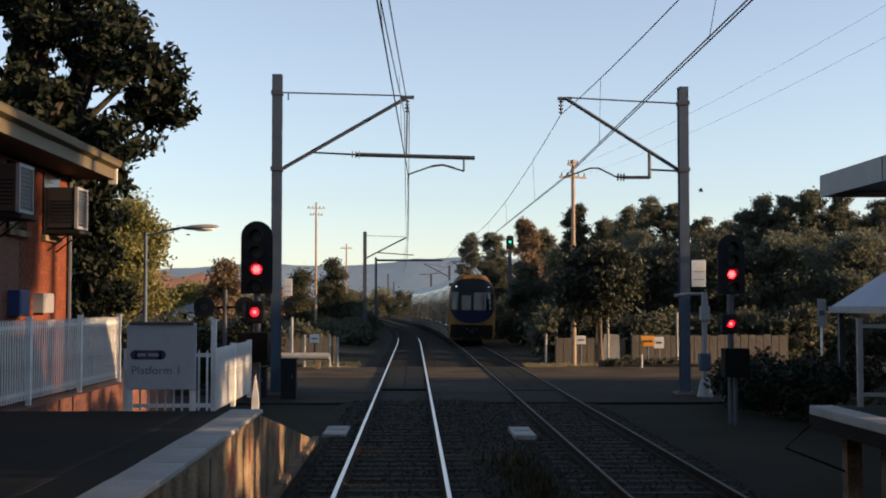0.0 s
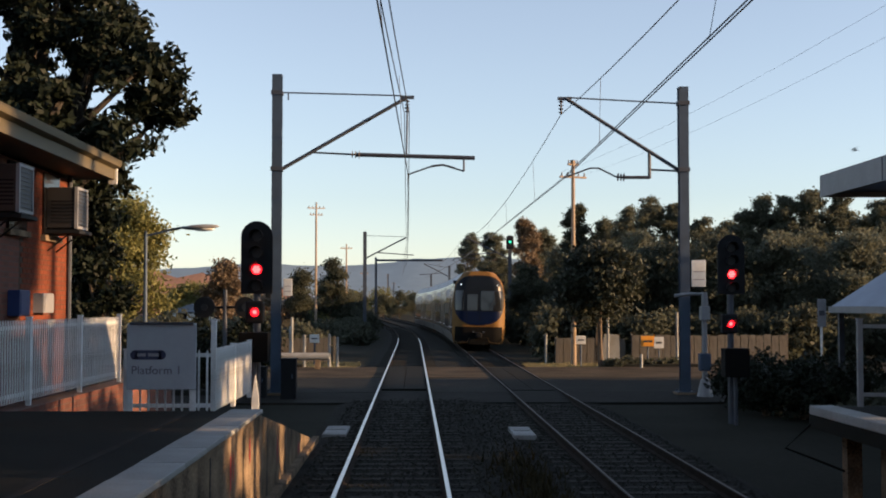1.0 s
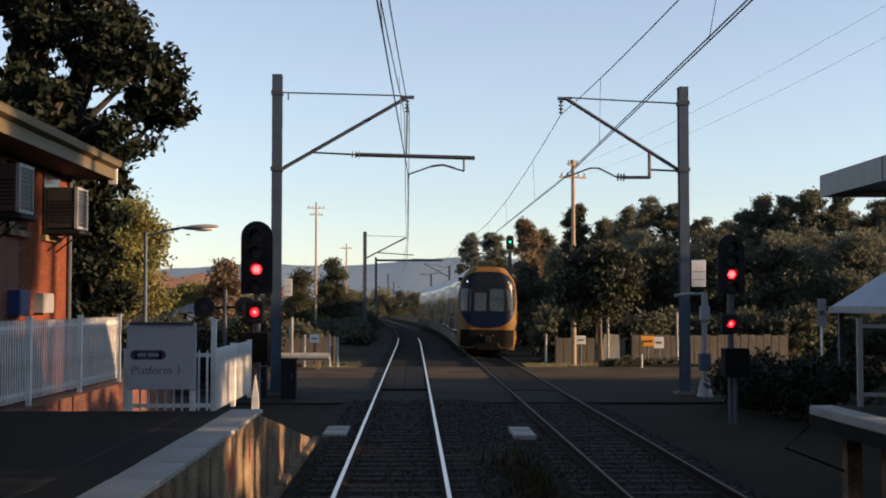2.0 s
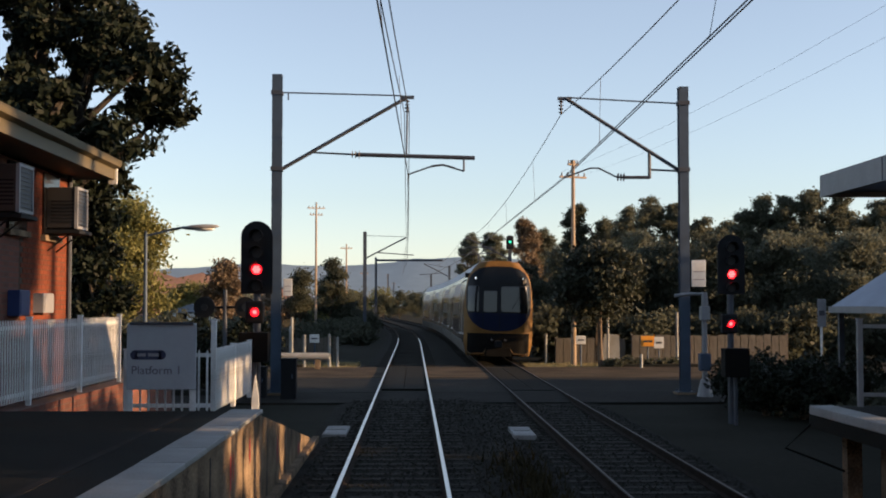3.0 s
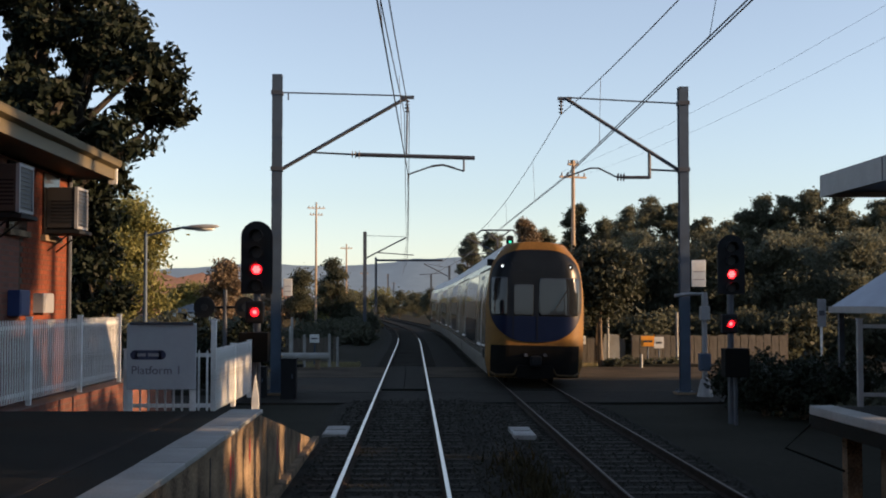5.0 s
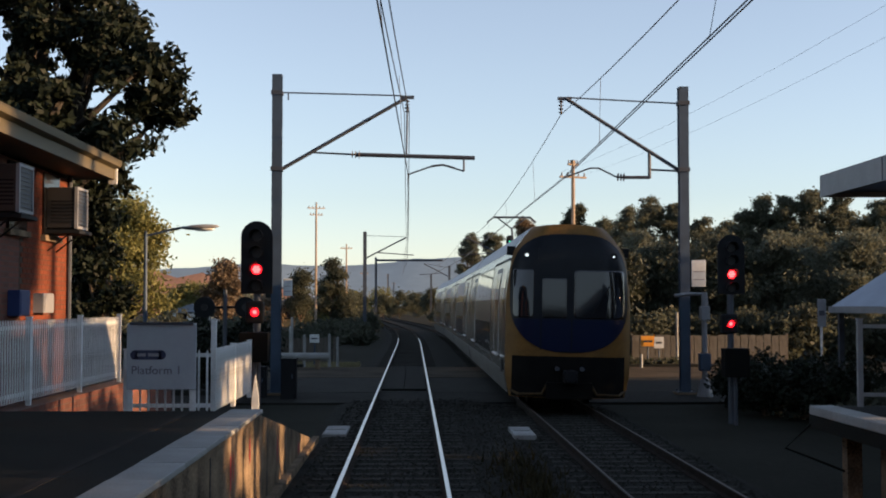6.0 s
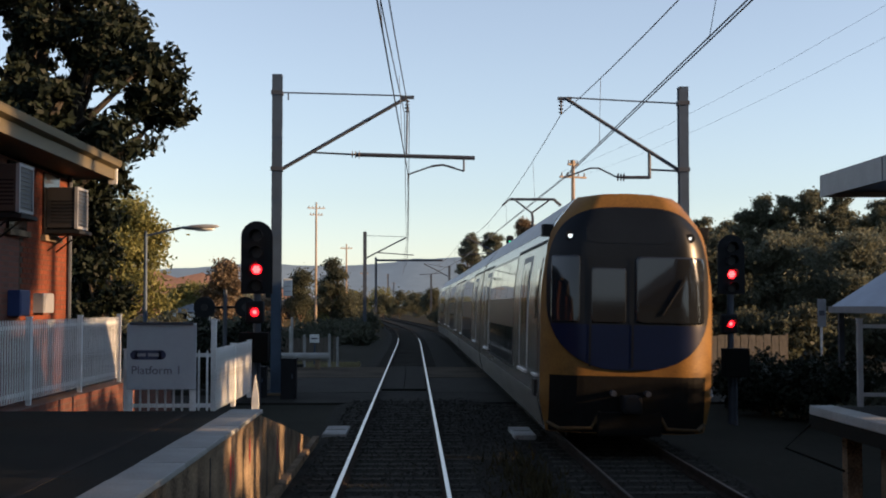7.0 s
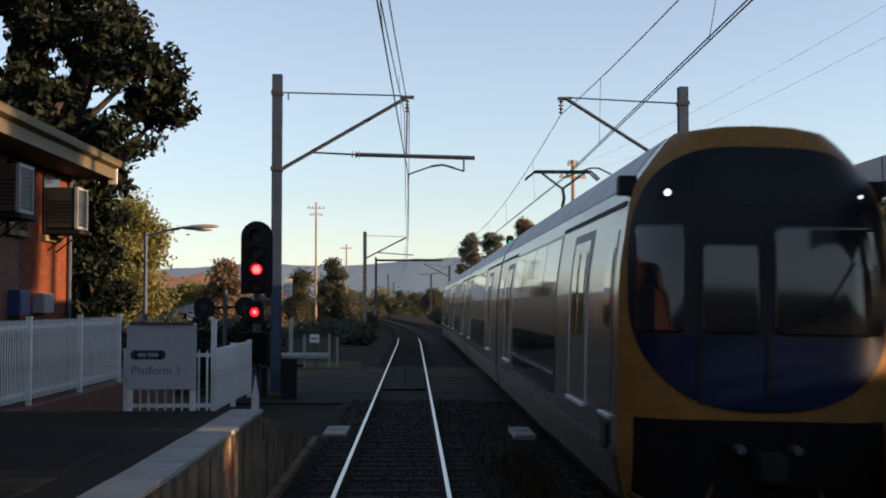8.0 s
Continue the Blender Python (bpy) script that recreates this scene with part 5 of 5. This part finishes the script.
for (x, y, h, w, lf) in ((6.8, 150, 12.3, 4.1, M_LEAF_GUM), (8.8, 140, 12.0, 3.8, M_LEAF_GUM), (9.8, 110, 11.0, 3.4, M_LEAF_BROWN), (11.5, 112, 10.3, 3.5, M_LEAF_GUM), (12.3, 96, 11.4, 2.8, M_LEAF_DARK), (14.7, 98, 10.2, 3.2, M_LEAF_GUM), (16.0, 95, 10.9, 3.2, M_LEAF_GUM), (17.3, 92, 11.2, 3.8, M_LEAF_GUM), (19.2, 92, 11.1, 2.8, M_LEAF_GUM),
                         (20.6, 90, 9.2, 3.5, M_LEAF_GUM), (21.7, 88, 9.4, 3.1, M_LEAF_GUM), (22.2, 85, 9.8, 2.6, M_LEAF_GUM), (23.6, 85, 10.8, 3.0, M_LEAF_GUM), (24.9, 84, 10.6, 2.6, M_LEAF_GUM), (26.6, 84, 11.2, 3.6, M_LEAF_GUM), (28.5, 84, 10.8, 3.2, M_LEAF_GUM), (29.5, 82, 9.2, 2.8, M_LEAF_GUM), (29.9, 80, 10.2, 2.7, M_LEAF_GUM),
                         (10.0, 66, 5.7, 4.0, M_LEAF_DARK), (13.0, 67, 6.6, 5.0, M_LEAF_DARK), (16.2, 66, 6.9, 5.4, M_LEAF_DARK), (19.5, 66, 6.6, 5.5, M_LEAF_GUM), (23, 65, 6.8, 5.5, M_LEAF_GUM), (26.5, 66, 7.0, 6, M_LEAF_DARK),
                         (7.6, 128, 7.0, 4.5, M_LEAF_DARK), (9.5, 140, 8.5, 5, M_LEAF_DARK), (8.2, 90, 5.5, 3.5, M_LEAF_DARK)):
    k += 1
    near = y < 70
    tree("gum_tree", (x, y, GZ), h, w, lf, "grey-green gum tree in the wood beside the line" if not near else "dense dark tree at the edge of the wood", 40 + k, clumps=300 if near else 210, per=80, size=0.1, base=0.04 if near else 0.3, spread=0.27 if near else 0.17, lobes=16, trunk=0.17 if near else 0.12, lobe=0.2 if near else 0.19, group="trees beside the line")
# unseen trees added beyond the platform; their gaps shape the sun on the station
for (x, y, h, w, low, n) in ((21, 33.5, 11, 7.5, 0.05, 360), (19.5, 29.5, 8.5, 5, 0.05, 330), (30, 37, 10, 6, 0.05, 300), (27, 14.4, 15, 5.0, 0.5, 380), (27, 19.6, 15, 4.0, 0.52, 560), (28, 8, 14, 7, 0.45, 360), (21, 26.2, 6.2, 4.4, 0.05, 300),
                             (27, 27.6, 14, 5.2, 0.05, 400), (24, 15.8, 8.6, 4.4, 0.8, 150), (25, 9, 7.2, 6, 0.1, 170), (31, 25.6, 14, 4, 0.1, 140), (23, 12.3, 8.4, 4.6, 0.1, 360), (20, 17.6, 5.6, 3.6, 0.05, 170), (20, 14.4, 4.9, 2.8, 0.05, 260), (20, 20.8, 6.3, 3.8, 0.05, 190), (27, 22.4, 16.5, 3.4, 0.82, 380), (28, 40.0, 6.2, 4.2, 0.05, 330), (28, 43.4, 6.0, 4.0, 0.05, 330)):
    k += 1
    tree("gum_tree", (x, y - 0.185 * (x + 1), GZ), h, w, M_LEAF_GUM, "unseen gum tree added behind the opposite platform to shade the station" if n > 200 else "unseen thin gum tree added behind the opposite platform to dapple the sun", 40 + k, clumps=n, per=36, size=0.2, base=low, spread=0.38, lobes=13, trunk=0.2, group="trees behind the platform")
for (x, y, h, w, lf) in ((-17.3, 78, 9.6, 5.8, M_LEAF_YEL), (-21, 80, 8.8, 6, M_LEAF_YEL), (-12.6, 85, 6.2, 2.6, M_LEAF_BROWN), (-7.4, 118, 7.4, 3.4, M_LEAF_DARK), (-10.8, 122, 6.4, 3.6, M_LEAF_DARK), (-24, 84, 8, 7, M_LEAF_YEL),
                         (-14, 120, 3.6, 5, M_LEAF_BROWN), (-22, 125, 5, 6, M_LEAF_YEL), (-9.5, 150, 5, 4, M_LEAF_YEL), (-13, 190, 5, 5, M_LEAF_DARK), (3.5, 215, 6, 5, M_LEAF_DARK), (-15, 225, 6, 7, M_LEAF_DARK), (6.5, 195, 7, 5, M_LEAF_YEL), (-8, 310, 7, 9, M_LEAF_YEL), (0, 320, 6, 9, M_LEAF_DARK), (8, 318, 7, 9, M_LEAF_YEL)):
    k += 1
    tree("garden_tree", (x, y, GZ), h, w, lf, "tree beyond the crossing, warm evening light put into its leaf colour" if lf in (M_LEAF_YEL, M_LEAF_BROWN) else "dark conical tree beyond the crossing", 40 + k, clumps=380 if y < 82 else 200, per=50, size=0.13, base=0.1, spread=0.38 if y < 82 else 0.3, lobes=14 if y < 82 else 10, trunk=0.13, group="trees beyond the crossing")
for i, (x, y, h, w) in enumerate(((12.5, 122, 9.6, 6), (17, 124, 9.8, 6.5), (21.5, 120, 9.4, 6.5), (26, 118, 8.6, 6.5), (30.5, 116, 9.6, 7), (35, 112, 9.6, 7), (39, 108, 9.4, 7), (13.2, 104, 8.6, 6), (18.0, 104, 9.0, 6), (23.0, 102, 8.7, 6), (28, 100, 9.2, 6), (33, 98, 9.0, 6), (15.5, 88, 8.2, 6), (20.0, 84, 7.8, 6), (24.5, 78, 7.8, 6), (28.5, 76, 7.6, 6), (14.8, 80, 6.6, 5.5), (19, 78, 6.9, 5.5), (32.5, 70, 7.5, 6))):
    tree("gum_tree", (x, y, GZ), h, w, M_LEAF_GUM, "grey-green gum tree deep in the wood", 140 + i, clumps=230, per=75, size=0.11, base=0.08, spread=0.28, lobes=14, trunk=0.17, group="trees beside the line")
# Street tree's leaf colour is kept dark, holding the shade on it.
tree("street_tree", (7.9, 53.7, GZ), 5.3, 5.2, leaf_mat("shade_deepened_leaves", (0.032, 0.038, 0.026), 0.3, 0.15), "broad dark street tree beside the level crossing", 171, clumps=260, per=60, size=0.12, base=0.4, spread=0.25, lobes=13, trunk=0.12)
for i, (x, y, h, w) in enumerate(((-7.8, 165, 4.2, 4), (-9.6, 180, 4.8, 5), (-10.5, 150, 4.6, 4.5), (-7.6, 138, 3.4, 3.4), (-12.5, 200, 6, 6), (-8.8, 128, 3.2, 3.2))):
    tree("garden_tree", (x, y, GZ), h, w, M_LEAF_YEL if i % 2 else M_LEAF_DARK, "small hazy tree along the railway reserve", 190 + i, clumps=150, per=40, size=0.15, base=0.05, spread=0.26, lobes=9, trunk=0.09, group="trees beyond the crossing")
for i, (x, y, h, w) in enumerate(((-6.2, 262, 5.2, 6), (-3.0, 270, 5.8, 6), (0.5, 280, 5.2, 6), (3.5, 262, 6.0, 6), (-6.4, 118, 3.0, 3.0), (-6.9, 132, 3.6, 3.2), (-7.2, 146, 4.2, 3.6), (-9.2, 214, 5.0, 5), (-11.8, 236, 5.4, 6))):
    tree("garden_tree", (x, y, GZ), h, w, M_LEAF_DARK, "small hazy tree along the railway reserve", 230 + i, clumps=150, per=40, size=0.15, base=0.05, spread=0.28, lobes=9, trunk=0.09, group="trees beyond the crossing")
for i in range(14):
    y = 86 + i * 7.5
    # scrub on the right is added to keep sun off the bending track
    bush("bush", (9.4 + 0.8 * (i % 2) - bend(y), y, GZ), 4.6, 3.2 + 0.3 * (i % 3), M_LEAF_DARK, "dense scrub added beside the line to shade the far track", 520 + i, 2600, 0.17)
    bush("bush", (-3.5 - 0.5 * (i % 3) - bend(y), y, GZ), 2.2, 1.1 + 0.35 * (i % 4), M_LEAF_DARK, "dark scrub along the railway", 500 + i, 1300, 0.14)
# far line of trees where the railway disappears, haze put into their leaf colour
frng = np.random.default_rng(61)
cl = []
for i in range(70):
    fx, fh = frng.uniform(-70, 70), frng.uniform(4.6, 7.6)
    for q in range(9):
        cl.append(np.array([fx + frng.normal(0, 1.3), 355 + frng.uniform(-14, 14), GZ + fh * frng.uniform(0.12, 0.95)]))
v, f = leaf_cloud(frng, cl, 40, 0.9, 0.38)
tagged(from_arrays("far_trees", v, f, leaf_mat("haze_paled_leaves", (0.11, 0.125, 0.09), 0.35)), "line of far trees across the railway, leaves paled for haze", "trees", kind="stuff")
# undergrowth
brng = random.Random(5)
for i in range(16):
    bush("bush", (6.8 + i * 1.35, 60.8 + brng.uniform(-0.6, 0.8), GZ), 2.4, brng.uniform(2.0, 3.0), M_LEAF_DARK, "dense dark shrub behind the timber fence", 300 + i, 2200, 0.14)
for i in range(15):
    y = 62 + i * 9
    bush("bush", (-4.6 - brng.uniform(0, 2.4) - bend(y), y, GZ), 2.6, brng.uniform(1.0, 2.0), M_LEAF_DARK, "dark scrub along the railway", 330 + i, 1500, 0.14)
    bush("bush", (7.2 + brng.uniform(0, 1.0) - bend(y + 6), y + 6, GZ), 2.4, brng.uniform(1.4, 2.4), M_LEAF_DARK, "dark scrub along the railway", 350 + i, 1500, 0.14)
for i, (x, y, w, h) in enumerate(((8.4, 50.6, 1.1, 0.5), (9.2, 50.9, 1.3, 0.55), (10.1, 50.7, 1.2, 0.5), (10.9, 51.0, 1.2, 0.5))):
    bush("bush", (x, y + 2.6, GZ), w, h, M_LEAF_DARK, "low clipped dark hedge plant at the road edge", 450 + i, 1500, 0.06)
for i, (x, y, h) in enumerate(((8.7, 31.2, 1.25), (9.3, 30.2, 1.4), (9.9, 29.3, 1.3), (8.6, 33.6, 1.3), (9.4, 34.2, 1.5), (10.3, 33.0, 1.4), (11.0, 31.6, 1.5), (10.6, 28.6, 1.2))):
    bush("bush", (x, y, GZ), 1.7, h, M_LEAF_SHADED, "shrub beside the far track, its shade put into the leaf colour", 460 + i, 2600, 0.07)
for i in range(5):
    bush("bush", (9.6 + brng.uniform(0, 3.0), 21.5 + i * 1.9, GZ), 1.9, brng.uniform(0.9, 1.4), M_LEAF_DARK, "low dark shrub in shade beyond the platform", 380 + i, 1800, 0.09)
# unseen shrub row, added to stop low sun reaching the ballast
for i in range(9):
    bush("bush", (13.4 + brng.uniform(0, 0.6), 16.6 + i * 1.1, GZ), 2.4, brng.uniform(2.9, 3.2), M_LEAF_DARK, "unseen shrub added behind the opposite platform to shade the tracks", 430 + i, 2200, 0.12)
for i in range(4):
    bush("bush", (-6.6 + i * 0.55, 38.6 + 0.3 * i, GZ), 1.5, 2.2 + 0.35 * (i % 2), M_LEAF_SHADED, "dark shrub beside the crossing", 400 + i, 2000, 0.09)
for i in range(6):
    bush("bush", (-7.5 - i * 2.2, 58 + brng.uniform(0, 6), GZ), 3.0, brng.uniform(1.6, 2.6), M_LEAF_DARK, "dark garden shrub beyond the road", 410 + i, 2000, 0.13)


# ---- a passing bird ----
def bird():
    t = thing("bird", pose(5.7, 25, 4.7), "small dark bird flying over the tracks", "bird")
    bm = B()
    bmesh.ops.create_uvsphere(bm, u_segments=10, v_segments=6, radius=1, matrix=Matrix.LocRotScale((0, 0, 0), None, (0.05, 0.018, 0.018)))
    part("body", bm, M_BLACK, t, smooth=True)
    for sd in (-1, 1):
        bm = B()
        v = [bm.verts.new(p) for p in ((0.028, 0, 0.006), (-0.02, 0, 0.006), (-0.035, sd * 0.08, 0.045), (0.0, sd * 0.09, 0.05))]
        bm.faces.new(v)
        r = bmesh.ops.extrude_face_region(bm, geom=bm.faces[:])
        bmesh.ops.translate(bm, vec=(0, 0, 0.008), verts=[g for g in r["geom"] if isinstance(g, bmesh.types.BMVert)])
        part("wing", bm, M_BLACK, t)
    return t


the_bird = bird()

# ---- sleepers ----
bm = B()
box(bm, -1.25, 1.25, -0.115, 0.115, -0.25, -0.16, 0.012)
sl0 = part("sleeper", bm, M_SLEEPER, left_track)
sl0.location = (0, 6.0, 0)
for trk in (left_track, right_track):
    for i in range(50):
        if trk is left_track and i == 0:
            continue
        same_part("sleeper", sl0, trk, (0.02 * math.sin(i * 1.7), 6.0 + i * 0.61, 0.004 * math.sin(i * 2.9)))
    bm = B()
    for i in range(160):
        yy = 54 + i * 0.61
        box(bm, -1.25 - bend(yy), 1.25 - bend(yy), yy, yy + 0.23, -0.25, -0.15)
    tagged(part("sleepers_beyond", bm, M_SLEEPER, trk), kind="stuff")


# ---- loose stones and weeds ----
srng = np.random.default_rng(77)
n = 14000
p = np.stack([srng.uniform(-1.7, 5.0, n), srng.uniform(7, 36, n), np.zeros(n)], 1)
p[:, 2] = np.interp(p[:, 0], [1.5, 2.3], [-0.168, -0.168 + LOW])
r = srng.uniform(0.018, 0.045, (n, 1))
base = np.array([[1, 0, 0], [-0.5, 0.87, 0], [-0.5, -0.87, 0], [0.1, 0.1, 0.9]])
jit = base[None] + srng.normal(0, 0.22, (n, 4, 3))
v = (p[:, None, :] + jit * r[:, :, None]).reshape(-1, 3)
f = (np.array([[0, 1, 3], [1, 2, 3], [2, 0, 3]])[None] + 4 * np.arange(n)[:, None, None]).reshape(-1, 3)
M_STONE = mat("ballast_stone", (0.03, 0.031, 0.026), 0.95, vary=0.5, scale=8, fine=50, bump=0.3, spec=0.08)
tagged(from_arrays("ballast_stones", v.tolist(), f.tolist(), M_STONE), "dark angular ballast stones around the tracks", "stones", kind="stuff")
n = 900
c = np.stack([srng.normal(1.75, 0.25, n), srng.normal(18.5, 2.0, n), np.full(n, -0.17)], 1)
h = srng.uniform(0.05, 0.24, n)
d = srng.normal(0, 0.06, (n, 2))
w = srng.normal(0, 0.012, (n, 2))
v = np.stack([c - np.c_[w, np.zeros(n)], c + np.c_[w, np.zeros(n)], c + np.c_[d, h]], 1).reshape(-1, 3)
tagged(from_arrays("weeds", v.tolist(), np.arange(n * 3).reshape(-1, 3).tolist(), mat("dry_weeds", (0.035, 0.032, 0.016), 0.9, vary=0.4, scale=4, fine=30, spec=0.1)), "dry weeds growing between the two tracks", "weeds", kind="stuff")


# ---- what moves ----
def motions():
    times = [i * 0.5 for i in range(17)]

    def car_pose(t, c):
        y = 13.5 + 8.5 * (8 - t) + c * CAR
        return pose(TRAIN_X - bend(y), y, 0, 0, 1.3, math.degrees(math.atan2(bend(y + CAR) - bend(y), CAR)))

    walk(the_train, [(t, car_pose(t, 0)) for t in times])
    for c in (1, 2, 3):
        walk(CARS[c], [(t, car_pose(t, 0).inverted() @ car_pose(t, c)) for t in times])
    for ws in WHEELS:
        x, y, z = ws.location
        walk(ws, [(i / 15, pose(x, y, z, math.degrees(8.5 * i / 15 / 0.42))) for i in range(121)])
    walk(the_bird, [(0.0, pose(5.71, 25, 4.74)), (0.3, pose(6.28, 25, 5.06)), (0.6, pose(7.17, 25, 5.24)), (0.9, pose(8.24, 25, 5.46)), (1.0, pose(8.8, 25, 5.56)), (2.0, pose(14.5, 26, 6.6)), (8.0, pose(50, 40, 14))])


motions()
